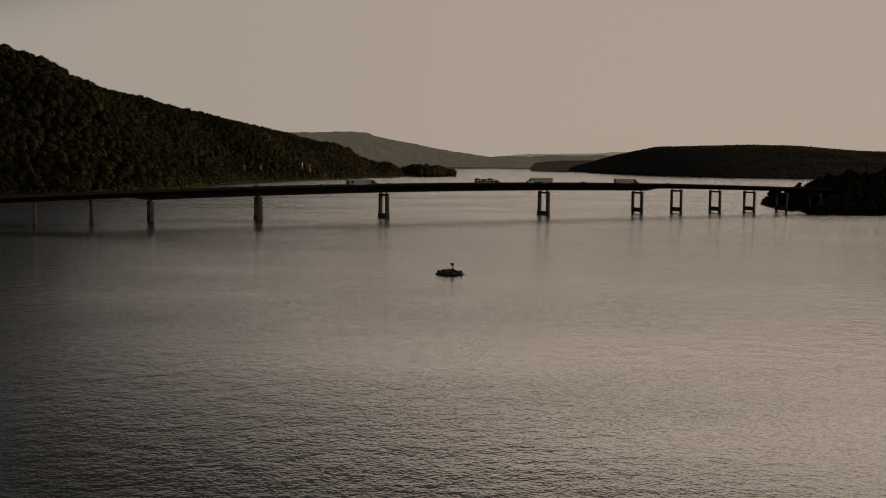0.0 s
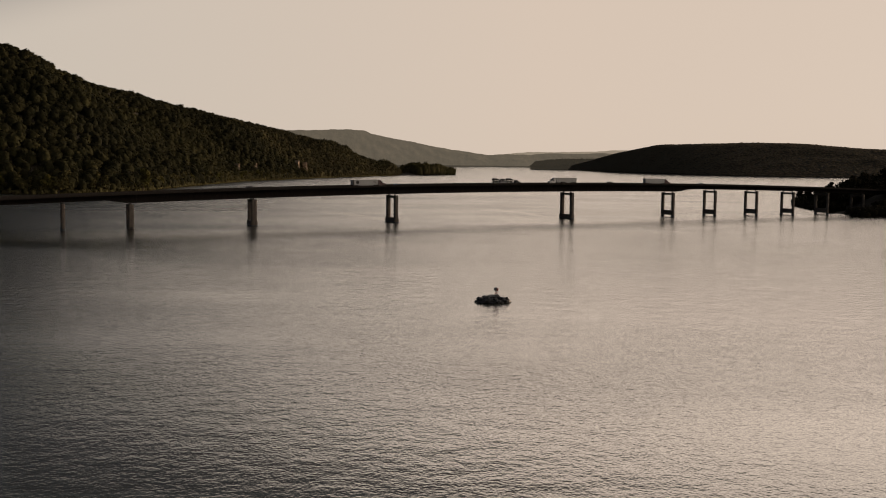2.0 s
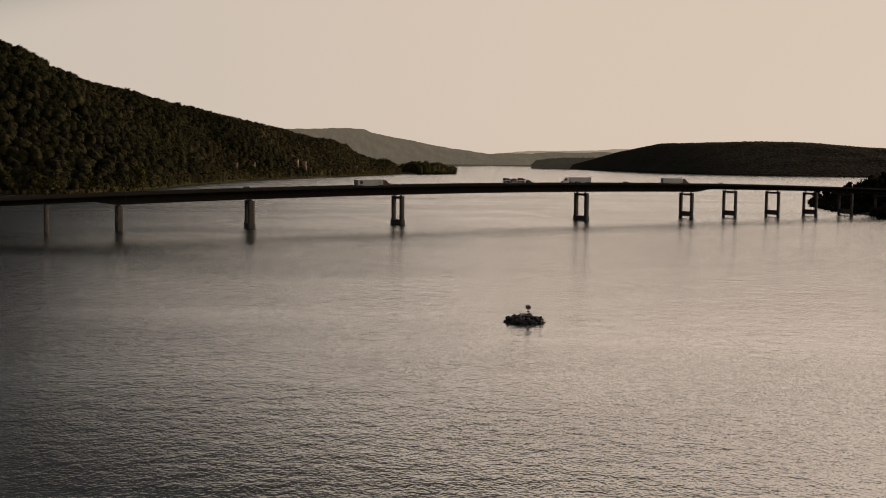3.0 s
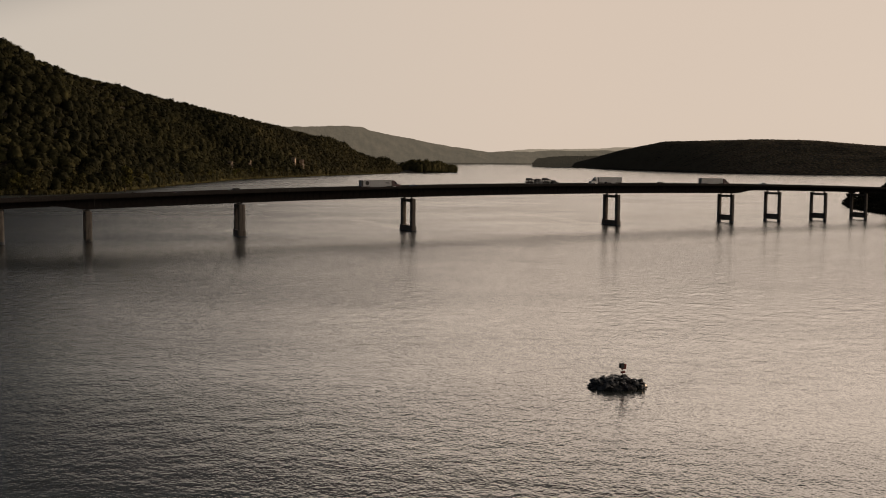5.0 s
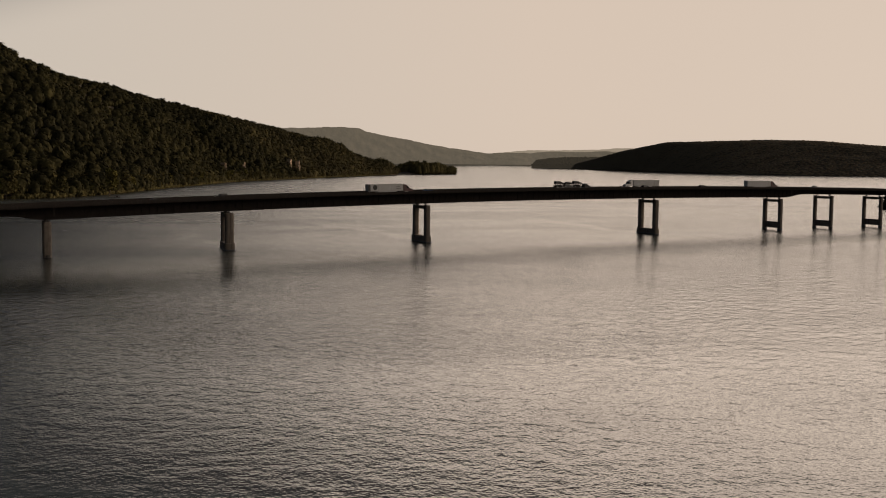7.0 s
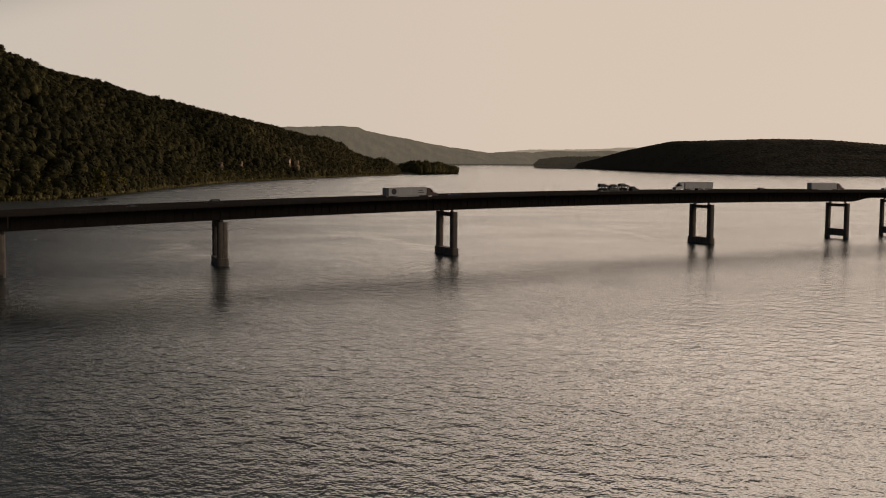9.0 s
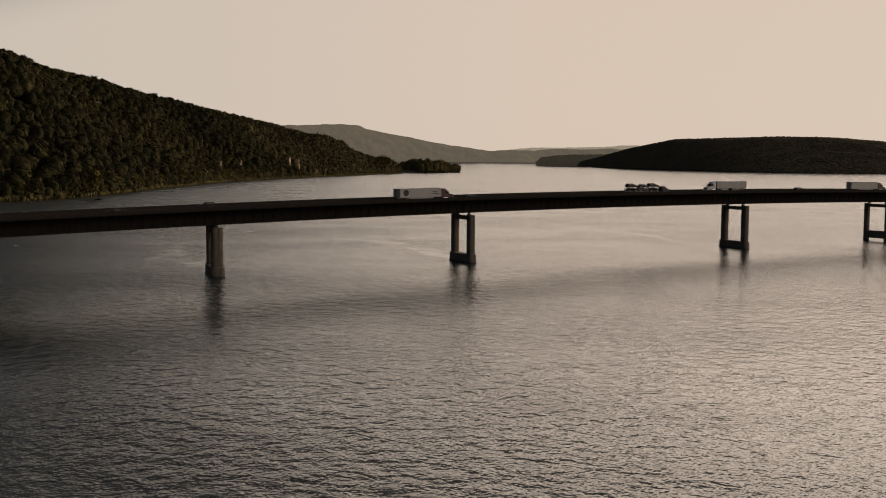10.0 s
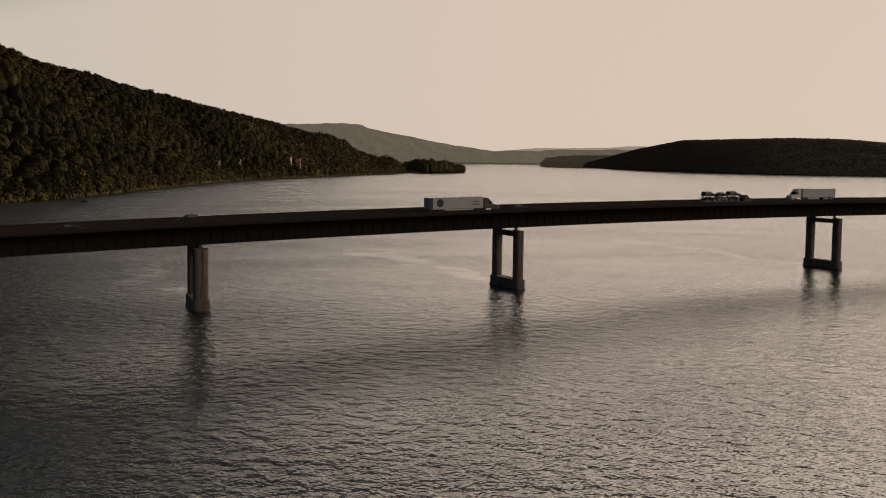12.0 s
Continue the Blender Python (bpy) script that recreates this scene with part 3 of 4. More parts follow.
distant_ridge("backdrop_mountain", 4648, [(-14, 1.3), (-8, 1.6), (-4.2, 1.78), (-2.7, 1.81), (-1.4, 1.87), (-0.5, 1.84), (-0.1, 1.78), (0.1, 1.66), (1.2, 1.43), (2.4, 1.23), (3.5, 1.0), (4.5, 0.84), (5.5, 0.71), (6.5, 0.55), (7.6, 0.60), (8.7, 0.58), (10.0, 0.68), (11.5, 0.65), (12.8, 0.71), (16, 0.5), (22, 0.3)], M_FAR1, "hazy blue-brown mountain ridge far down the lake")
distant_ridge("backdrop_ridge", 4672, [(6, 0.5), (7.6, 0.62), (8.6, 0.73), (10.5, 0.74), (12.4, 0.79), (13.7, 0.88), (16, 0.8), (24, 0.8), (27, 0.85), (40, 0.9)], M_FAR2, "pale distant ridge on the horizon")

# ---------------------------------------------------------------- the bridge
def axis_y(x):
    return 269.4 + 0.5495 * x - 0.000236 * x * x


def axis_dir(x):
    d = Vector((1.0, 0.5495 - 0.000472 * x, 0.0))
    return d.normalized()


def rail_top(x):
    return 22.9 - 7.0e-5 * (x - 140.0) ** 2


def road_z(x):
    return rail_top(x) - 0.95


PIER_X = {"X": -168, "Y": -142, "Z": -113.5, "A": -56, "B": 20.4, "C": 134.6, "D": 211, "E": 245, "F": 280, "G": 312, "H": 343}
HALF = 9.4                     # half the deck's width
DEEP, SHALLOW = 4.1, 2.3       # depth of the girders
WEST, EAST = -330.0, 470.0


def girder_depth(x):
    a = smoothstep(-125.0, -115.0, x) * (1 - smoothstep(214.0, 226.0, x))
    return SHALLOW + (DEEP - SHALLOW) * float(a)


def on_deck(x, off, z=0.0):
    """A place on the road: off metres to the left of the way to +x."""
    d = axis_dir(x)
    return Vector((x - d.y * off, axis_y(x) + d.x * off, road_z(x) + z))


def swept(section, x0, x1, step):
    """A bar along the bridge. section(x): outline of (offset, height above the road)."""
    bm = bmesh.new()
    n = max(2, int((x1 - x0) / step) + 1)
    rings = []
    for x in np.linspace(x0, x1, n):
        rings.append([bm.verts.new(on_deck(x, o, z)) for o, z in section(x)])
    k = len(rings[0])
    for a, b in zip(rings[:-1], rings[1:]):
        for i in range(k):
            bm.faces.new((a[i], a[(i + 1) % k], b[(i + 1) % k], b[i]))
    bm.faces.new(rings[0][::-1])
    bm.faces.new(rings[-1])
    bmesh.ops.recalc_face_normals(bm, faces=bm.faces)
    return bm


def build_bridge():
    bridge = thing("road_bridge", Matrix(), "long dark steel girder highway bridge with concrete parapets over the lake", "bridge")
    slab = lambda x: [(-HALF, 0), (HALF, 0), (HALF, -0.22), (5.6, -0.42), (-5.6, -0.42), (-HALF, -0.22)]
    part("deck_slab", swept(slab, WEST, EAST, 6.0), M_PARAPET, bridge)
    part("road_surface", swept(lambda x: [(-HALF + 0.45, 0.004), (HALF - 0.45, 0.004), (HALF - 0.45, 0.06), (-HALF + 0.45, 0.06)], WEST, EAST, 6.0), M_ASPHALT, bridge, "dark worn asphalt road surface")
    for side in (-1, 1):
        o = side * HALF
        wall = lambda x: [(o, -0.25), (o, 0.95), (o - side * 0.24, 0.95), (o - side * 0.30, 0.33), (o - side * 0.44, 0.08), (o - side * 0.44, -0.02)]
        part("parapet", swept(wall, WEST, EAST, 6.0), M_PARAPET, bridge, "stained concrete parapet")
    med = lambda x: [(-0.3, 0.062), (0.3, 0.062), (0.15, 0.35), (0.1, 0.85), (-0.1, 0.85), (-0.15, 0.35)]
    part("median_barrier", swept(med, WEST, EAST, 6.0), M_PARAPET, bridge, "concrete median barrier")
    for o in (-8.3, -0.75, 0.75, 8.3):
        part("edge_line", swept(lambda x: [(o - 0.07, 0.062), (o + 0.07, 0.062), (o + 0.07, 0.068), (o - 0.07, 0.068)], WEST, EAST, 8.0), M_PAINT, bridge, "painted edge line")
    bm = bmesh.new()
    box(bm, -1.5, 1.5, -0.07, 0.07, 0.0, 0.006)
    dash = link_mesh("lane_dash", bm, M_PAINT)
    for o in (-4.5, 4.5):
        for x in np.arange(-220, 340, 12.0):
            d = part("lane_dash", dash, M_PAINT, bridge)
            d.matrix_world = Matrix.Translation(on_deck(x, o, 0.063)) @ axis_dir(x).to_track_quat("X", "Z").to_matrix().to_4x4()
    # two plate girders with flanges, stiffeners and floor beams between them
    bm = bmesh.new()
    box(bm, -0.02, 0.02, -0.30, 0.0, -1.0, 0.0)
    stiff = link_mesh("stiffener", bm, M_STEEL)
    bm = bmesh.new()
    box(bm, -0.18, 0.18, -4.0, 4.0, -1.0, -0.08)
    beam = link_mesh("floor_beam", bm, M_STEEL)
    for o in (-4.4, 4.4):
        def section(x):
            t, b = -0.424, -0.424 - girder_depth(x)
            return [(o - 0.45, t), (o + 0.45, t), (o + 0.45, t - 0.06), (o + 0.02, t - 0.08), (o + 0.02, b + 0.08), (o + 0.48, b + 0.06), (o + 0.48, b), (o - 0.48, b), (o - 0.48, b + 0.06), (o - 0.02, b + 0.08), (o - 0.02, t - 0.08), (o - 0.45, t - 0.06)]
        girder = part("girder", swept(section, WEST, EAST, 3.0), M_STEEL, bridge, "deep weathered steel plate girder")
        if o < 0:
            for x in np.arange(-190, 330, 2.6):
                s = part("stiffener", stiff, M_STEEL, girder)
                s.matrix_world = Matrix.Translation(on_deck(x, o - 0.02, -0.51)) @ axis_dir(x).to_track_quat("X", "Z").to_matrix().to_4x4() @ Matrix.Diagonal((1, 0.55, girder_depth(x) - 0.2, 1))
    for x in np.arange(-188, 352, 7.8):
        s = part("floor_beam", beam, M_STEEL, bridge)
        s.matrix_world = Matrix.Translation(on_deck(x, 0, -0.52)) @ axis_dir(x).to_track_quat("X", "Z").to_matrix().to_4x4() @ Matrix.Diagonal((1, 1.08, 1.4 if girder_depth(x) > 3 else 0.9, 1))
    for x in (PIER_X["Z"], PIER_X["D"] + 3.0):
        bm = bmesh.new()
        box(bm, -0.16, 0.16, -0.06, 0.02, -4.2, -0.05)
        s = part("joint_cover", bm, M_PARAPET, bridge, "grimy vertical cover of the expansion joint")
        s.matrix_world = Matrix.Translation(on_deck(x, -HALF - 0.04, 0.9)) @ axis_dir(x).to_track_quat("X", "Z").to_matrix().to_4x4() 
    return bridge


PIER_TURN = 20.5               # degrees, fitted to the piers' widths in the camera's view
PIER_LONG = 14.8


def rounded_column(w, d, z0, z1):
    """A column with blunt rounded ends; w along the bridge, d across it."""
    bm = bmesh.new()
    ring = []
    c = 0.32 * min(w, d)
    for sx, sy, a0 in ((1, 1, 0), (-1, 1, 90), (-1, -1, 180), (1, -1, 270)):
        for k in range(4):
            a = radians(a0 + 30 * k)
            ring.append((sx * (w / 2 - c) + c * math.cos(a), sy * (d / 2 - c) + c * math.sin(a)))
    low = [bm.verts.new((x, y, z0)) for x, y in ring]
    high = [bm.verts.new((x, y, z1)) for x, y in ring]
    n = len(ring)
    for i in range(n):
        bm.faces.new((low[i], low[(i + 1) % n], high[(i + 1) % n], high[i]))
    bm.faces.new(low[::-1])
    bm.faces.new(high)
    return bm


def build_pier(key, big, land=False):
    x = PIER_X[key] if isinstance(key, str) else key
    bottom = road_z(x) - 0.424 - girder_depth(x)
    top = bottom - 0.75
    y = axis_y(x)
    w, d, half = (2.2, 2.9, PIER_LONG / 2) if big else (1.75, 1.9, PIER_LONG / 2 - 0.5)
    if key in ("Z", "D"):
        w, d = (2.8, 2.3) if key == "Z" else (1.9, 2.3)
    elif key == "A":
        w = 3.3
    label = "tall concrete bridge pier of two columns on a wide footing" if big else "slender concrete bridge pier of two columns joined by beams"
    pier = thing("bridge_pier", pose(x, y, 0, 0, 0, PIER_TURN - {"A": 6.0, "Z": 3.0, "X": 3.0, "Y": 3.0}.get(key, 0.0)), label, "bridge pier", "piers of the bridge")
    yc = half - d / 2
    foot_top = 2.7 if big else 1.0
    for s in (-1, 1):
        bm = rounded_column(w, d, 0.2 if not land else -3.0, top)
        for q in bm.verts:
            q.co.y += s * yc
        part("column", bm, M_CONCRETE, pier)
    bm = bmesh.new()
    hc = 1.6
    box(bm, -w * 0.42, w * 0.42, -yc + d * 0.42, yc - d * 0.42, top - hc, top - 0.28, 0.06)
    part("cap_beam", bm, M_CONCRETE, pier)
    if big:
        bm = rounded_column(w + 0.7, PIER_LONG + 0.9, -3.0, foot_top)
        part("footing", bm, M_CONCRETE, pier, "wide footing dark with damp at the waterline")
        bm = rounded_column(w + 1.1, PIER_LONG + 1.3, -3.0, 0.45)
        part("footing_base", bm, M_ROCK, pier, "dark wet base of the footing")
    elif not land:
        bm = bmesh.new()
        box(bm, -w * 0.45, w * 0.45, -half + d * 0.5, half - d * 0.5, 1.2, 4.4, 0.08)
        part("strut_beam", bm, M_CONCRETE, pier, "deep strut beam low over the water")
        for s in (-1, 1):
            bm = bmesh.new()
            cyl(bm, 0.62 * d, 0.58 * d, 4.0, Matrix.Translation((0, s * yc, -1.0)), 14)
            part("shaft_foot", bm, M_ROCK, pier, "dark wet foot of the column")
    dr = axis_dir(x)
    turn = math.degrees(math.atan2(dr.y, dr.x)) - PIER_TURN
    for s in (-1, 1):
        bm = bmesh.new()
        box(bm, -0.55, 0.55, -0.55, 0.55, top - 0.02, top + 0.22, 0.03)
        prism(bm, [(-0.38, top + 0.2), (0.38, top + 0.2), (0.16, top + 0.62), (-0.16, top + 0.62)], -0.3, 0.3)
        box(bm, -0.42, 0.42, -0.42, 0.42, top + 0.58, bottom + 0.005, 0.02)
        b = part("bearing", bm, M_BEARING, pier, "dark steel rocker bearing")
        b.matrix_local = pose(0, s * min(yc, 4.55), 0, 0, 0, turn)
    return pier


build_bridge()
for key in PIER_X:
    build_pier(key, key in "ABC" , False)
for x in (-197.0, -226.0, -255.0):
    build_pier(x, False)
for x in (376.0, 410.0):
    build_pier(x, False, True)

# ---------------------------------------------------------------- the wooded bank where the bridge lands
BANK_LINE = [(352, 384), (357, 425), (360, 465), (372, 530), (390, 600), (430, 700), (520, 790), (700, 830), (900, 780), (980, 600), (900, 420), (700, 340), (520, 352), (420, 372)]


def bank_height(x, y):
    """Height of the bank, by how far inside its shore a place lies."""
    q = np.array(BANK_LINE, float)
    a, b = q, np.roll(q, -1, 0)
    p = np.array((x, y))
    ab, ap = b - a, p - a
    t = np.clip((ap * ab).sum(1) / (ab * ab).sum(1), 0, 1)
    d = np.min(np.linalg.norm(ap - ab * t[:, None], axis=1))
    inside = np.sum(((a[:, 1] > y) != (b[:, 1] > y)) & (x < (b[:, 0] - a[:, 0]) * (y - a[:, 1]) / (b[:, 1] - a[:, 1] + 1e-9) + a[:, 0])) % 2
    d = d if inside else -d
    h = -1.5 + 2.2 * float(smoothstep(-3, 4, d)) + 3.5 * float(smoothstep(3, 30, d)) + 11.0 * float(smoothstep(18, 85, d))
    h += 0.8 * ripple(x, y, 22.0, 3.0) * float(smoothstep(2, 20, d))
    road = abs((y - axis_y(x)) * axis_dir(x).x)
    if x > 380:
        fill = road_z(x) - 0.6 - max(0.0, road - 10.5) * 0.55
        h = max(h, min(fill, h + (x - 380) * 0.28))
        if road < 11.5:
            h = min(h, road_z(x) - 0.7)
    elif road < 16:
        h = min(h, 3.0)
    return h


def build_bank():
    xs, ys = np.linspace(335, 1000, 110), np.linspace(325, 850, 88)
    pts = np.array([(x, y, bank_height(x, y)) for x in xs for y in ys])
    solo("bank_ground", sheet("bank_ground", pts, 110, 88, M_BANK), M_BANK, "dark grassy bank where the bridge comes ashore", "shore", kind="structure")


build_bank()


# ---------------------------------------------------------------- single trees
def tree_meshes(seed, tall, wide, leaves, droop):
    """A tapered trunk with limbs, and a crown of leaf clumps along the limbs."""
    r = random.Random(seed)
    bm = bmesh.new()
    tips = []

    def limb(p, d, length, rad, level):
        n = (5, 3, 2)[level]
        ring_old = None
        for i in range(n + 1):
            f = i / n
            q = d.to_track_quat("Z", "Y").to_matrix()
            rr = rad * (1 - 0.62 * f)
            k = (7, 4, 3)[level]
            ring = [bm.verts.new(p + q @ Vector((rr * math.cos(6.2832 * j / k), rr * math.sin(6.2832 * j / k), 0))) for j in range(k)]
            if ring_old:
                for j in range(k):
                    bm.faces.new((ring_old[j], ring_old[(j + 1) % k], ring[(j + 1) % k], ring[j]))
            ring_old = ring
            if level < 2 and f > (0.25 if level == 0 else 0.35):
                for _ in range(2 if level == 0 else 1):
                    a = r.uniform(0, 6.2832)
                    e = r.uniform(0.15, 0.75)
                    side = Vector((math.cos(a), math.sin(a), e)).normalized()
                    limb(p.copy(), (side + d * 0.3).normalized(), length * r.uniform(0.34, 0.5) * (1.1 - 0.5 * f) * wide, rr * 0.5, level + 1)
            if level > 0 or f > 0.75:
                tips.append((p.copy(), level))
            p = p + d * (length / n)
            d = (d + Vector((r.uniform(-1, 1), r.uniform(-1, 1), r.uniform(-0.4, 0.5) - droop)) * 0.14).normalized()

    limb(Vector((0, 0, -0.6)), Vector((r.uniform(-0.05, 0.05), r.uniform(-0.05, 0.05), 1)).normalized(), tall, tall * 0.028, 0)
    trunk = link_mesh("trunk", bm, M_BARK)
    g = np.random.default_rng(seed)
    base = np.array([t[0] for t in tips])
    pick = base[g.integers(0, len(base), leaves)]
    c = pick + g.normal(0, 0.075 * tall, (leaves, 3)) * (1, 1, 0.7)
    c = c[c[:, 2] > 0.08 * tall]
    m = len(c)
    s = g.uniform(0.5, 1.25, m)[:, None] * tall * 0.062
    a, b = g.normal(size=(m, 3)), g.normal(size=(m, 3))
    b[:, 2] *= 0.5
    a /= np.linalg.norm(a, axis=1)[:, None]
    b /= np.linalg.norm(b, axis=1)[:, None]
    quad = np.stack((c - a * s - b * s * 0.6, c + a * s - b * s * 0.7, c + a * s * 0.8 + b * s * 0.7, c - a * s * 0.9 + b * s * 0.6), 1).reshape(-1, 3)
    me = bpy.data.meshes.new("crown")
    me.from_pydata(quad.tolist(), [], np.arange(m * 4).reshape(-1, 4).tolist())
    at = me.attributes.new("tint", "FLOAT", "FACE")
    at.data.foreach_set("value", g.uniform(0.15, 0.65, m).astype(np.float32))
    return trunk, me


TREES = [tree_meshes(11 + k, t, w, n, dr) for k, (t, w, n, dr) in enumerate(((15.0, 1.0, 1000, 0.0), (17.0, 0.85, 1000, 0.0), (13.0, 1.2, 950, 0.05), (11.0, 1.3, 900, 0.1), (16.0, 0.75, 950, 0.0)))]


def plant(kind, x, y, z, scale, turn, mat, label, group):
    trunk, crown = TREES[kind]
    key = crown.name + mat.name
    if key not in CROWNS:
        me = crown.copy()
        me.materials.append(mat)
        CROWNS[key] = me
    t = thing("tree", pose(x, y, z, 0, 0, turn) @ Matrix.Diagonal((scale, scale, scale, 1)), label, "tree", group)
    part("trunk", trunk, M_BARK, t)
    part("crown", CROWNS[key], mat, t)
    return t


CROWNS = {}
r = random.Random(3)
M_LEAF_Y = foliage("yellowing_foliage", (0.060, 0.058, 0.018), (0.125, 0.112, 0.036))

# trees on the bank by the bridge
made = 0
while made < 150:
    x, y = r.uniform(362, 640), r.uniform(368, 700)
    h = bank_height(x, y)
    off = (y - axis_y(x)) * axis_dir(x).x
    if h < 0.6 or abs(off) < 15 or (off < 0 and x < 392):
        continue
    s = r.uniform(0.7, 1.15) * (0.62 + 0.38 * min(1.0, h / 8.0)) * (0.5 if off < 0 else 0.92)
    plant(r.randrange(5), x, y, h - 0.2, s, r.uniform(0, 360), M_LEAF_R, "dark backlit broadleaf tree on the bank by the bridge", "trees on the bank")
    made += 1

# the thicket under and between them
gx, gy = np.meshgrid(np.arange(356, 700, 7.0), np.arange(350, 790, 7.0), indexing="ij")
q = np.column_stack((gx.ravel(), gy.ravel())) + rng.uniform(-2.6, 2.6, (gx.size, 2))
zz = np.array([bank_height(a, b) for a, b in q])
off = np.array([(b - axis_y(a)) * axis_dir(a).x for a, b in q])
ok = (zz > 0.3) & (np.abs(off) > 13.5)
q, zz, off = q[ok], zz[ok], off[ok]
grown = np.where(off < 0, 0.75, 1.0) * (0.55 + 0.45 * smoothstep(2, 10, zz))
spots = np.column_stack((q, zz - 0.8, rng.uniform(3.8, 6.0, len(q)) * grown, rng.uniform(1.0, 1.7, len(q))))
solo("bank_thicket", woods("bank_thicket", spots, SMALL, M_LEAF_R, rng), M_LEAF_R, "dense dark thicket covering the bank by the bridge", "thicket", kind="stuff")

# shrubs that close the bank's foot
edge = along(BANK_LINE[0:6], 330) + np.array((2.5, 0.0))
rows = []
for k in range(3):
    q = edge + rng.normal(0, 2.0, edge.shape) + np.array((4.0 * k, 0.0))
    zz = np.array([bank_height(a, b) for a, b in q])
    off = np.array([(b - axis_y(a)) * axis_dir(a).x for a, b in q])
    ok = (np.abs(off) > 13) & (zz > -0.9)
    rows.append(np.column_stack((q, zz - 0.6, rng.uniform(1.2, 2.6, len(q)), rng.uniform(0.7, 1.3, len(q))))[ok])
front = along([(352, 384), (420, 372), (520, 352), (640, 345)], 260) + np.array((2.0, 4.0))
for k in range(4):
    q = front + rng.normal(0, 2.2, front.shape) + np.array((0.0, 4.5 * k))
    zz = np.array([bank_height(a, b) for a, b in q])
    off = np.array([(b - axis_y(a)) * axis_dir(a).x for a, b in q])
    ok = (np.abs(off) > 13) & (zz > -0.9)
    rows.append(np.column_stack((q, zz - 0.6, rng.uniform(1.5, 3.4, len(q)), rng.uniform(0.8, 1.4, len(q))))[ok])
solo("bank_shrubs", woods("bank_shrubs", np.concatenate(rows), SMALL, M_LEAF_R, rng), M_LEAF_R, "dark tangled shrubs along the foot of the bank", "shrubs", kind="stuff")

# trees along the ridge's shore, some already yellow
for k in range(170):
    f = (k + r.random()) / 170
    uu = 0.215 + 0.47 * f
    q = HILL.at(np.array([uu]), np.array([r.uniform(0.004, 0.03)]))[0]
    yellow = r.random() < 0.16
    s = r.uniform(0.62, 1.05)
    plant(r.randrange(5), q[0], q[1], max(q[2] - 1.0, -0.1), s, r.uniform(0, 360), M_LEAF_Y if yellow else M_LEAF_LIT,
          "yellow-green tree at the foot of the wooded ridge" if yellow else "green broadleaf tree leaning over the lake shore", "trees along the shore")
# the pale tall one
plant(4, -243, 862, 0.3, 1.32, 40, M_LEAF_Y, "tall yellow-green tree standing out on the lake shore", "trees along the shore")


# ---------------------------------------------------------------- rock bluffs among the trees
def build_bluff(x, y, half, z0, z1, seed):
    r = random.Random(seed)
    bluff = thing("rock_bluff", pose(x, y, 0, 0, 0, 52), "pale sandstone bluff with vertical cracks among the trees", "cliff", "bluffs on the ridge")
    n = 3
    w = 2 * half / n
    for i in range(n):
        bm = bmesh.new()
        head = z0 + (z1 - z0) * r.uniform(0.7, 1.0)
        box(bm, -half + i * w + r.uniform(0.05, 0.3), -half + (i + 1) * w - r.uniform(0.1, 0.9), r.uniform(-1.5, 1.0), 9.0, z0 - 8.0, head, 0.4)
        bmesh.ops.subdivide_edges(bm, edges=[e for e in bm.edges if abs(e.verts[0].co.z - e.verts[1].co.z) > 4], cuts=7)
        for q in bm.verts:
            q.co += Vector((noise.noise(q.co * 0.25) * 0.9, noise.noise(q.co * 0.25 + Vector((9, 0, 0))) * 1.6, 0))
        part("rock_slab", bm, M_CLIFF, bluff)


for k, spot in enumerate(BLUFFS):
    build_bluff(*spot, 40 + k)

# a tree that stands up from the crest
q = HILL.at(np.array([0.36]), np.array([1.0]))[0]
plant(1, q[0], q[1], q[2] - 0.5, 1.25, 10, M_LEAF, "single tree standing up from the ridge's crest", "trees on the crest")


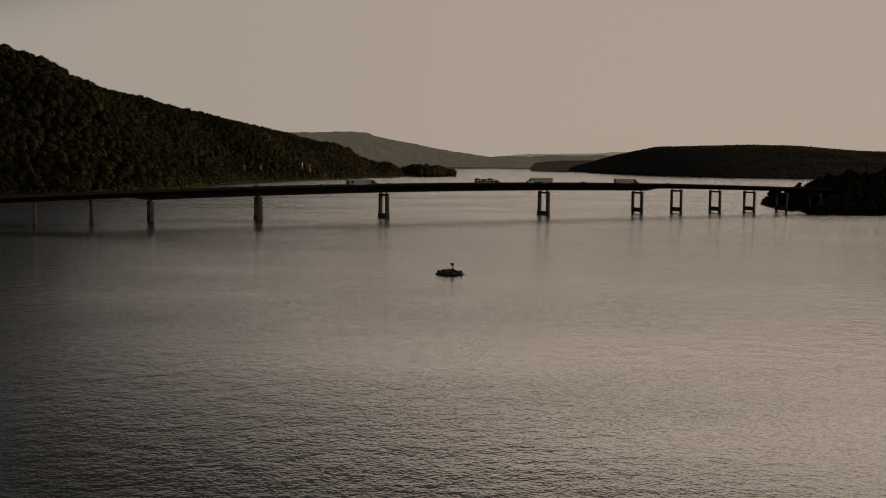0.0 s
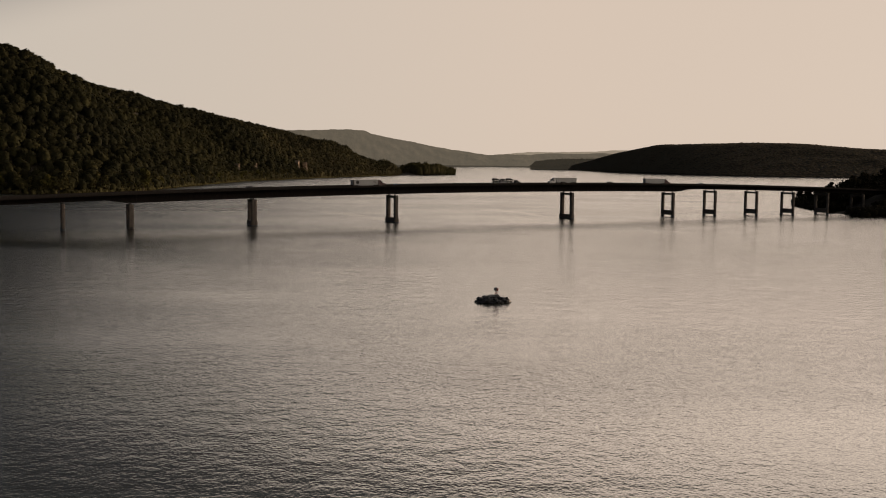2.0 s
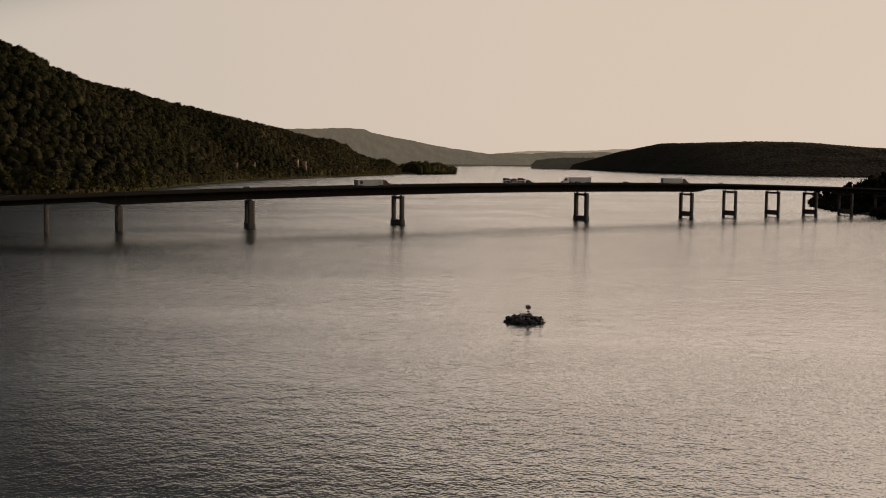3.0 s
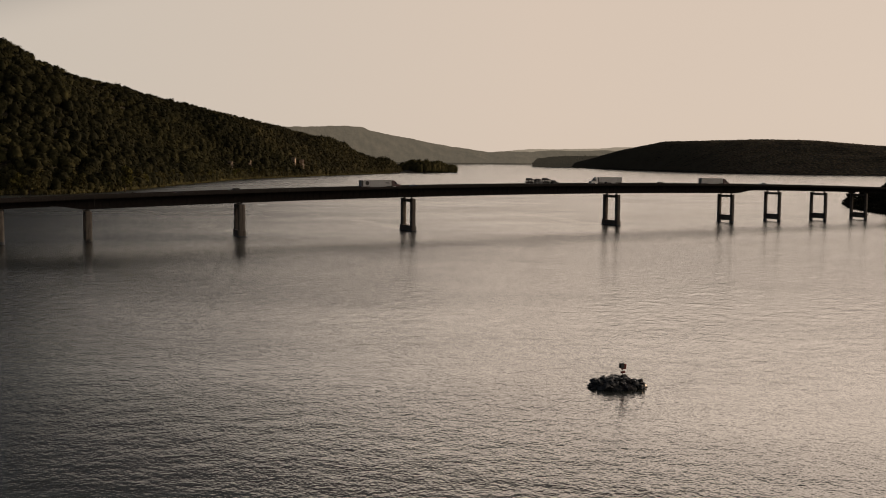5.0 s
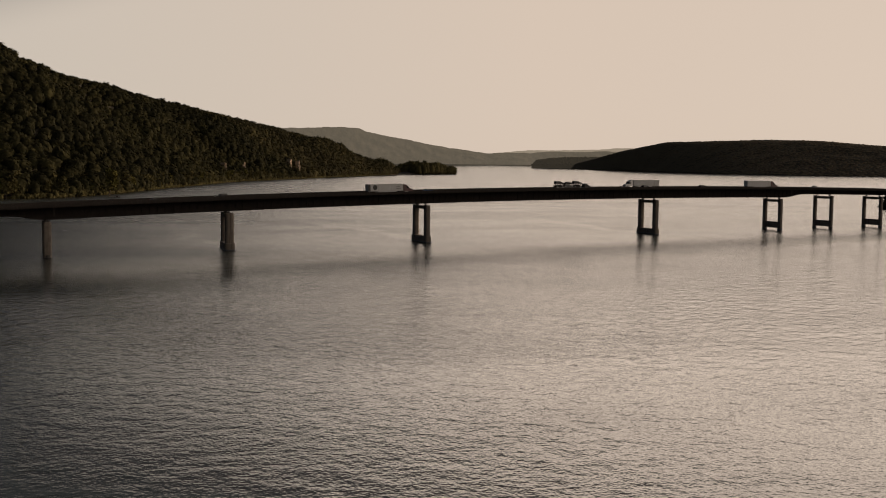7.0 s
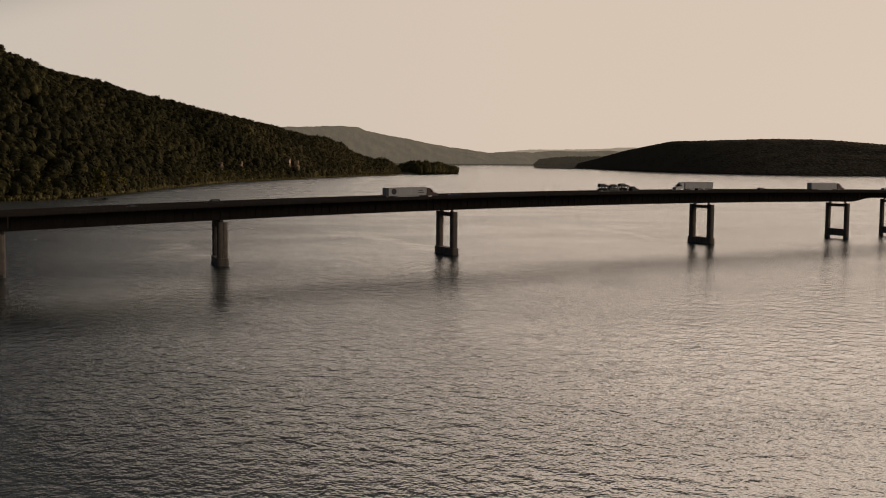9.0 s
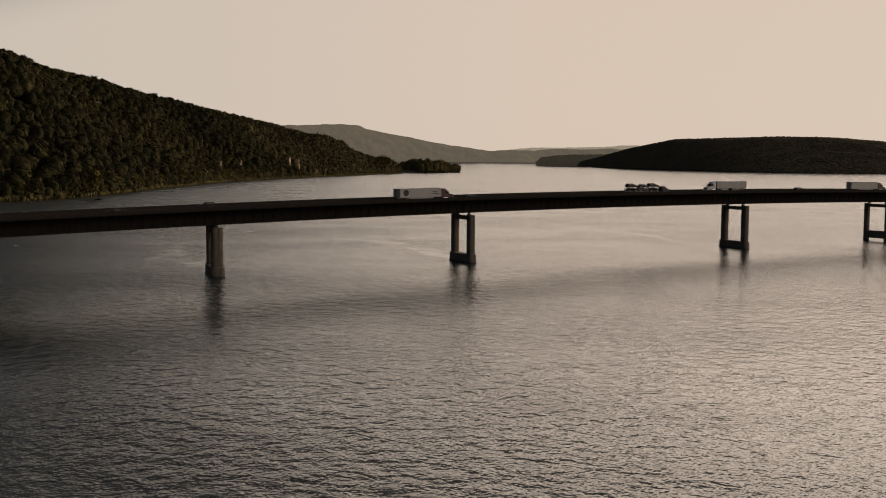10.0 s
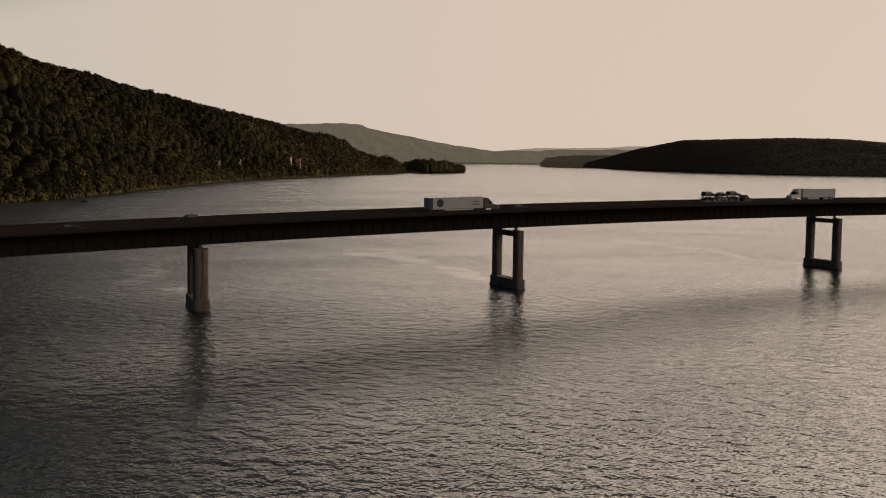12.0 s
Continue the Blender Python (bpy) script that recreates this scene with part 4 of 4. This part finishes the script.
# ---------------------------------------------------------------- the stone islet with its marker
def build_islet():
    r = random.Random(5)
    islet = thing("rock_islet", pose(37.7, -85.2, 0, 0, 0, 2), "low islet of dark wet riprap boulders in the lake", "rock pile")
    shapes = []
    for k in range(7):
        bm = bmesh.new()
        bmesh.ops.create_icosphere(bm, subdivisions=2, radius=1.0)
        cuts = [Vector((r.gauss(0, 1), r.gauss(0, 1), r.gauss(0, 1))).normalized() for _ in range(7)]
        for q in bm.verts:
            d = q.co.normalized()
            m = 1.0
            for c in cuts:
                t = d.dot(c)
                if t > 0.05:
                    m = min(m, 0.62 / t)
            q.co = d * m * (1 + 0.07 * noise.noise(d * 3 + Vector((k * 5, 0, 0))))
        shapes.append(link_mesh("rock", bm, M_ROCK))
    # a low core that the boulders lie on
    bm = bmesh.new()
    bmesh.ops.create_uvsphere(bm, u_segments=28, v_segments=12, radius=1.0)
    for q in bm.verts:
        q.co = Vector((q.co.x * 4.0, q.co.y * 2.5, q.co.z * 0.95)) * (1 + 0.12 * noise.noise(q.co * 2.5))
    part("rubble_core", bm, M_ROCK, islet)
    for k in range(190):
        a = r.uniform(0, 6.2832)
        q = math.sqrt(r.uniform(0.0, 1.0))
        x, y = 4.5 * q * math.cos(a), 2.65 * q * math.sin(a)
        z = 1.25 * (1 - q ** 2.0) + 0.12 * math.sin(2.2 * x) + r.uniform(-0.1, 0.2)
        s = r.choice((0.3, 0.4, 0.5, 0.62, 0.75, 0.95)) * r.uniform(0.85, 1.15) * (1 - 0.25 * q)
        ob = part("rock", shapes[r.randrange(7)], M_ROCK, islet)
        ob.matrix_local = pose(x, y, z, r.uniform(-28, 28), r.uniform(-28, 28), r.uniform(0, 360)) @ Matrix.Diagonal((s * r.uniform(1.0, 1.6), s * 1.1, s * r.uniform(0.55, 0.85), 1))
    return islet


build_islet()
M_RED = material("faded_red_paint", (0.24, 0.035, 0.022), rough=0.6, second=(0.13, 0.022, 0.018), scale=0.4)
M_DARK = material("dark_fitting", (0.03, 0.03, 0.032), rough=0.5)
M_GALV = material("galvanised_steel", (0.30, 0.30, 0.30), rough=0.45, metal=0.8, second=(0.2, 0.2, 0.2), scale=0.3)


def build_marker():
    mk = thing("daymark", pose(38.6, -85.3, 0.85, 0, 0, 20), "red channel daymark on a thin post above the rocks", "channel marker")
    part("post", cyl(bmesh.new(), 0.07, 0.06, 2.6, Matrix.Translation((0, 0, 1.3)), 10), M_GALV, mk)
    bm = bmesh.new()
    prism(bm, [(-0.45, 1.95), (0.5, 1.84), (0.56, 2.62), (-0.34, 2.72)], -0.11, -0.07)
    part("panel", bm, M_RED, mk, "red daymark board")
    bm = bmesh.new()
    box(bm, -0.02, 0.02, -0.06, 0.46, 1.75, 2.6, 0.01)
    part("panel", bm, M_RED, mk, "red daymark board set crosswise")
    bm = bmesh.new()
    box(bm, -0.56, 0.06, -0.3, 0.24, 2.05, 2.78, 0.04)
    part("battery_box", bm, M_DARK, mk, "dark battery box")
    part("lantern", cyl(bmesh.new(), 0.12, 0.09, 0.2, Matrix.Translation((0.05, 0, 2.8)), 12), M_DARK, mk, "small dark lantern")
    bm = bmesh.new()
    box(bm, -0.3, 0.36, -0.16, 0.16, 1.28, 1.55, 0.03)
    part("number_board", bm, M_RED, mk, "small red board low on the post")
    bm = bmesh.new()
    box(bm, -0.3, 0.3, -0.3, 0.3, -0.15, 0.12, 0.04)
    part("foot_plate", bm, M_CONCRETE, mk)


build_marker()

# ---------------------------------------------------------------- vehicles
M_TYRE = material("tyre_rubber", (0.018, 0.018, 0.018), rough=0.85)
M_RIM = material("alloy_rim", (0.42, 0.42, 0.42), rough=0.35, metal=0.9)
M_GLASS = material("tinted_glass", (0.012, 0.014, 0.016), rough=0.12, spec=0.3)
M_WHITE = material("white_paint", (0.66, 0.66, 0.65), rough=0.4, second=(0.55, 0.55, 0.53), scale=1.5)
M_TRAILER = material("white_trailer_panel", (0.40, 0.41, 0.41), rough=0.5, second=(0.34, 0.34, 0.33), scale=2.0, stain=(0.29, 0.28, 0.27))
M_CABRED = material("dark_red_paint", (0.055, 0.010, 0.009), rough=0.4, second=(0.036, 0.008, 0.008), scale=1.0)
M_FRAME = material("chassis_black", (0.022, 0.022, 0.022), rough=0.6)
M_CHROME = material("chrome", (0.6, 0.6, 0.6), rough=0.15, metal=1.0)
M_LAMP = material("lamp_glass", (0.55, 0.53, 0.48), rough=0.15)
M_TAIL = material("tail_lamp_red", (0.30, 0.02, 0.02), rough=0.25)
CAR_PAINT = {k: material(k + "_car_paint", c, rough=0.5, spec=0.1, second=tuple(q * 0.85 for q in c), scale=0.8) for k, c in
             {"black": (0.016, 0.016, 0.018), "grey": (0.14, 0.145, 0.15), "silver": (0.36, 0.37, 0.38), "red": (0.16, 0.02, 0.02), "white": (0.6, 0.6, 0.6), "blue": (0.03, 0.05, 0.10)}.items()}


def wheel_meshes(radius, width):
    bm = bmesh.new()
    prof = [(radius * 0.62, -0.5), (radius * 0.93, -0.5), (radius, -0.32), (radius, 0.32), (radius * 0.93, 0.5), (radius * 0.62, 0.5)]
    k = 20
    rings = [[bm.verts.new((a * math.cos(6.28319 * i / k), w * width, a * math.sin(6.28319 * i / k))) for i in range(k)] for a, w in prof]
    for p, q in zip(rings[:-1], rings[1:]):
        for i in range(k):
            bm.faces.new((p[i], p[(i + 1) % k], q[(i + 1) % k], q[i]))
    bmesh.ops.recalc_face_normals(bm, faces=bm.faces)
    tyre = link_mesh("tyre", bm, M_TYRE)
    bm = bmesh.new()
    cyl(bm, radius * 0.62, radius * 0.62, width * 0.7, pose(0, 0, 0, 90), 16)
    cyl(bm, radius * 0.22, radius * 0.18, width * 0.86, pose(0, 0, 0, 90), 10)
    return tyre, link_mesh("rim", bm, M_RIM)


WHEELS = {"truck": wheel_meshes(0.51, 0.30), "car": wheel_meshes(0.34, 0.23)}


def wheel(parent, kind, x, y, z):
    tyre, rim = WHEELS[kind]
    t = part("wheel", tyre, M_TYRE, parent)
    t.matrix_local = pose(x, y, z)
    part("rim", rim, M_RIM, t)


def build_truck(m, cab_paint, label, emblem, tall_cab):
    """A semi-trailer truck; it heads to +x, its front at x = 10.6, wheels on z = 0."""
    truck = thing("semi_truck", m, label, "truck", "trucks on the bridge")
    bm = bmesh.new()
    box(bm, -10.7, 5.4, -1.29, 1.29, 1.22, 4.08, 0.05)
    trailer = part("trailer", bm, M_TRAILER, truck, "white box trailer")
    for s in (-1, 1):
        bm = bmesh.new()
        box(bm, -6.2, 2.6, s * 1.24 - 0.02, s * 1.24 + 0.02, 0.42, 1.2, 0.01)
        part("side_skirt", bm, M_TRAILER, trailer, "pale side skirt")
        bm = bmesh.new()
        box(bm, -10.72, -9.75, s * 1.31 - 0.012, s * 1.31 + 0.012, 1.25, 4.05, 0.004)
        part("rear_panel", bm, M_FRAME if emblem else M_TRAILER, trailer)
        bm = bmesh.new()
        box(bm, -10.7, 5.4, s * 1.30 - 0.015, s * 1.30 + 0.015, 1.16, 1.30, 0.004)
        part("bottom_rail", bm, M_GALV, trailer)
        if emblem:
            part("emblem", cyl(bmesh.new(), 1.02, 1.02, 0.02, pose(-7.6, s * 1.302, 2.72, 90), 32), M_FRAME, trailer, "round dark emblem")
            for k in range(2):
                bm = bmesh.new()
                box(bm, 2.2, 4.6 - 0.5 * k, s * 1.302 - 0.01, s * 1.302 + 0.01, 2.1 + 0.62 * k, 2.3 + 0.62 * k)
                part("lettering_bar", bm, M_FRAME, trailer, "dark bar of lettering")
    for s in (-0.62, 0.62):
        bm = bmesh.new()
        box(bm, -10.75, -10.70, s - 0.58, s + 0.58, 1.3, 4.0, 0.01)
        door = part("rear_door", bm, M_TRAILER, trailer)
        bm = bmesh.new()
        cyl(bm, 0.025, 0.025, 2.6, Matrix.Translation((-10.78, s * 0.5, 2.65)), 6)
        part("lock_rod", bm, M_GALV, trailer)
        bm = bmesh.new()
        box(bm, -10.76, -10.71, s * 1.6 - 0.12, s * 1.6 + 0.12, 1.02, 1.16)
        part("tail_light", bm, M_TAIL, trailer)
    bm = bmesh.new()
    box(bm, -10.6, 5.0, -0.5, 0.5, 0.95, 1.22)
    part("trailer_frame", bm, M_FRAME, trailer)
    bm = bmesh.new()
    box(bm, 4.0, 10.3, -0.45, 0.45, 0.62, 0.95)
    part("chassis", bm, M_FRAME, truck, "black chassis")
    bm = bmesh.new()
    top = 3.95 if tall_cab else 3.75
    prism(bm, [(5.9, 0.85), (5.9, top), (6.5, top + 0.05), (7.3, top - 0.1), (8.1, 3.0), (8.55, 2.15), (10.2, 1.85), (10.55, 1.55), (10.62, 0.62), (9.95, 0.55), (8.95, 0.55), (8.8, 0.85)], -1.2, 1.2)
    bmesh.ops.bevel(bm, geom=[e for e in bm.edges if abs(e.verts[0].co.y - e.verts[1].co.y) < 0.01], offset=0.12, segments=2, affect="EDGES")
    cab = part("cab", bm, cab_paint, truck, "tractor cab with a sleeper")
    bm = bmesh.new()
    prism(bm, [(8.02, 3.06), (8.12, 3.08), (8.58, 2.24), (8.5, 2.20)], -1.0, 1.0)
    part("windscreen", bm, M_GLASS, cab)
    bm = bmesh.new()
    box(bm, 10.60, 10.66, -0.55, 0.55, 0.8, 1.5, 0.02)
    part("grille", bm, M_CHROME, cab)
    for s in (-1, 1):
        bm = bmesh.new()
        prism(bm, [(7.35, 2.2), (7.35, 2.95), (7.95, 2.95), (8.4, 2.2)], s * 1.2 - 0.012, s * 1.2 + 0.012)
        part("side_window", bm, M_GLASS, cab)
        bm = bmesh.new()
        box(bm, 10.42, 10.62, s * 0.9 - 0.2, s * 0.9 + 0.2, 1.1, 1.38, 0.04)
        part("headlight", bm, M_LAMP, cab)
        bm = bmesh.new()
        box(bm, 8.25, 8.4, s * 1.42 - 0.12, s * 1.42 + 0.12, 2.2, 2.95, 0.03)
        box(bm, 8.3, 8.35, s * 1.3 - 0.14, s * 1.3 + 0.14, 2.5, 2.55)
        part("mirror", bm, M_FRAME, cab)
        part("exhaust_stack", cyl(bmesh.new(), 0.08, 0.08, 2.9, Matrix.Translation((5.72, s * 1.05, 2.5)), 10), M_CHROME, truck)
        part("fuel_tank", cyl(bmesh.new(), 0.33, 0.33, 1.5, pose(7.2, s * 0.98, 0.72, 0, 90), 14), M_CHROME, truck)
        for x in (-9.0, -7.75, 4.7, 6.0, 9.4):
            wheel(truck, "truck", x, s * 1.08, 0.51)
    return truck


CAR_SHAPES = {
    "suv": (4.8, [(-2.38, 0.45), (-2.36, 1.05), (-2.25, 1.62), (-1.9, 1.74), (0.1, 1.74), (0.95, 1.12), (2.05, 0.98), (2.38, 0.78), (2.4, 0.42)], [(-2.0, 1.15), (-1.9, 1.62), (0.02, 1.62), (0.72, 1.14)]),
    "sedan": (4.7, [(-2.35, 0.4), (-2.35, 0.92), (-1.65, 1.0), (-0.95, 1.42), (0.25, 1.44), (1.05, 0.98), (2.1, 0.82), (2.36, 0.64), (2.36, 0.36)], [(-1.4, 1.0), (-0.85, 1.34), (0.2, 1.35), (0.82, 0.99)]),
    "pickup": (5.8, [(-2.9, 0.55), (-2.9, 1.15), (-0.9, 1.15), (-0.85, 1.85), (0.65, 1.87), (1.35, 1.22), (2.6, 1.12), (2.9, 0.9), (2.9, 0.5)], [(-0.7, 1.24), (-0.65, 1.75), (0.58, 1.76), (1.12, 1.24)]),
}


def build_car(m, shape, paint, label, group="cars on the bridge"):
    long, body, win = CAR_SHAPES[shape]
    car = thing("car", m, label, "car", group)
    bm = bmesh.new()
    prism(bm, body, -0.9, 0.9)
    for q in bm.verts:
        if q.co.z > 1.2:
            q.co.y *= 0.80
    bmesh.ops.bevel(bm, geom=list(bm.edges), offset=0.07, segments=2, affect="EDGES")
    part("body", bm, CAR_PAINT[paint], car)
    bm = bmesh.new()
    prism(bm, win, -0.93, 0.93)
    for q in bm.verts:
        f = (q.co.z - 1.0) / 0.7
        q.co.y *= 0.99 - 0.19 * min(1, max(0, f))
    part("side_windows", bm, M_GLASS, car)
    (x0, z0), (x1, z1) = win[3], win[2]
    bm = bmesh.new()
    prism(bm, [(x1 + 0.12, z1 + 0.05), (x1 + 0.16, z1 + 0.07), (x0 + 0.28, z0 + 0.05), (x0 + 0.24, z0 + 0.02)], -0.66, 0.66)
    part("windscreen", bm, M_GLASS, car)
    w = long / 2
    for s in (-1, 1):
        bm = bmesh.new()
        box(bm, w - 0.16, w + 0.01, s * 0.66 - 0.16, s * 0.66 + 0.16, 0.66, 0.8, 0.03)
        part("headlight", bm, M_LAMP, car)
        bm = bmesh.new()
        box(bm, -w - 0.0, -w + 0.1, s * 0.7 - 0.12, s * 0.7 + 0.12, 0.78, 0.98, 0.02)
        part("tail_light", bm, M_TAIL, car)
        for x in (-w * 0.62, w * 0.62):
            wheel(car, "car", x, s * 0.82, 0.34)
    return car


def build_carrier(m):
    """A car-carrier truck: an open two-deck frame and its tractor; it heads to +x."""
    rig = thing("car_carrier", m, "open car-carrier truck loaded with black and grey cars", "truck", "trucks on the bridge")
    bm = bmesh.new()
    prism(bm, [(6.6, 0.7), (6.6, 2.75), (8.0, 2.8), (8.5, 2.0), (9.9, 1.75), (10.2, 1.4), (10.2, 0.6)], -1.2, 1.2)
    bmesh.ops.bevel(bm, geom=list(bm.edges), offset=0.1, segments=2, affect="EDGES")
    cab = part("cab", bm, M_FRAME, rig, "black tractor cab")
    bm = bmesh.new()
    prism(bm, [(8.02, 2.72), (8.12, 2.74), (8.56, 2.06), (8.46, 2.02)], -1.0, 1.0)
    part("windscreen", bm, M_GLASS, cab)
    for z0, name in ((0.85, "lower_deck"), (2.1, "upper_deck")):
        bm = bmesh.new()
        box(bm, -9.8, 6.2 if z0 < 1 else 8.6, -1.25, 1.25, z0, z0 + 0.14, 0.02)
        part(name, bm, M_FRAME, rig)
    for s in (-1, 1):
        for x in (-9.6, -6.4, -3.0, 0.4, 3.6, 6.1):
            bm = bmesh.new()
            box(bm, x - 0.07, x + 0.07, s * 1.22 - 0.06, s * 1.22 + 0.06, 0.85, 2.2)
            part("deck_post", bm, M_FRAME, rig)
        for x in (-8.2, -7.1, 4.6, 5.7, 9.0):
            wheel(rig, "truck", x, s * 1.05, 0.51)
    bm = bmesh.new()
    box(bm, -9.0, 9.6, -0.45, 0.45, 0.55, 0.85)
    part("chassis", bm, M_FRAME, rig)
    k = 0
    for z0 in (0.995, 2.245):
        for x in (-7.3, -2.2, 2.9):
            shape, paint = (("sedan", "black"), ("suv", "grey"), ("sedan", "black"), ("suv", "black"), ("sedan", "black"), ("suv", "black"))[k]
            k += 1
            build_car(m @ pose(x, 0, z0), shape, paint, f"{paint} car riding on the open carrier's deck", "cars on the carrier")


def lane(x, off, back=False):
    """A pose on the road, heading along +x, or back along -x."""
    d = axis_dir(x)
    slope = math.degrees(math.atan((road_z(x + 1) - road_z(x - 1)) / 2 * d.x))
    a = math.degrees(math.atan2(d.y, d.x))
    p = on_deck(x, off, 0.061)
    return Matrix.Translation(p) @ pose(0, 0, 0, 0, 0, a + (180 if back else 0)) @ pose(0, 0, 0, 0, slope if back else -slope, 0)


build_truck(lane(3.5, -6.4), M_CABRED, "white box trailer with a round emblem behind a dark red cab", True, False)
build_truck(lane(135.0, 6.4, True), M_WHITE, "plain white semi-trailer truck with a white sleeper cab", False, True)
build_truck(lane(197.0, -6.4), M_CABRED, "white semi-trailer truck with a dark cab on the bridge", False, False)
build_carrier(lane(88.0, -6.4))
build_car(lane(21.5, -3.0), "sedan", "blue", "dark blue sedan beside the parapet lane")
build_car(lane(128.0, -6.4), "suv", "black", "black sport utility vehicle on the bridge")
build_car(lane(164.0, -3.0), "suv", "black", "black sport utility vehicle in the inner lane")
build_car(lane(-57.0, 3.0, True), "suv", "black", "black sport utility vehicle above a pier")
build_car(lane(-82.0, -6.4), "sedan", "black", "black sedan on the bridge")
build_car(lane(232.0, -6.4), "pickup", "grey", "grey pickup truck near the shore")


# ---------------------------------------------------------------- small craft
def build_boat(x, y, turn, long, label):
    boat = thing("boat", Matrix.Translation(drawn_in([(x, y, 0.0)])[0].tolist()) @ pose(0, 0, 0, 0, 0, turn), label, "boat")
    bm = bmesh.new()
    rows = []
    for f in np.linspace(0, 1, 9):
        w = 0.19 * long * (1 - max(0, (f - 0.45) / 0.55) ** 2.2) + 0.02
        h = 0.55 + 0.35 * f * f
        rows.append([bm.verts.new((long * (f - 0.5), s * w * k, z)) for s, k, z in ((-1, 1.0, h), (-1, 0.72, -0.1), (1, 0.72, -0.1), (1, 1.0, h))])
    for a, b in zip(rows[:-1], rows[1:]):
        for i in range(4):
            bm.faces.new((a[i], a[(i + 1) % 4], b[(i + 1) % 4], b[i]))
    bm.faces.new(rows[0])
    bm.faces.new(rows[-1][::-1])
    bmesh.ops.recalc_face_normals(bm, faces=bm.faces)
    part("hull", bm, CAR_PAINT["black"], boat)
    bm = bmesh.new()
    box(bm, -0.18 * long, 0.12 * long, -0.1 * long, 0.1 * long, 0.5, 1.5, 0.12)
    part("console", bm, CAR_PAINT["black"], boat)
    bm = bmesh.new()
    box(bm, -0.56 * long, -0.48 * long, -0.22, 0.22, 0.1, 1.1, 0.06)
    part("outboard_motor", bm, M_FRAME, boat)


build_boat(-226, 818, 15, 5.2, "small dark boat lying off the wooded shore")
build_boat(392, 2950, 70, 9.0, "small boat far out on the lake")
build_boat(560, 3700, 40, 10.0, "small distant boat on the open lake")
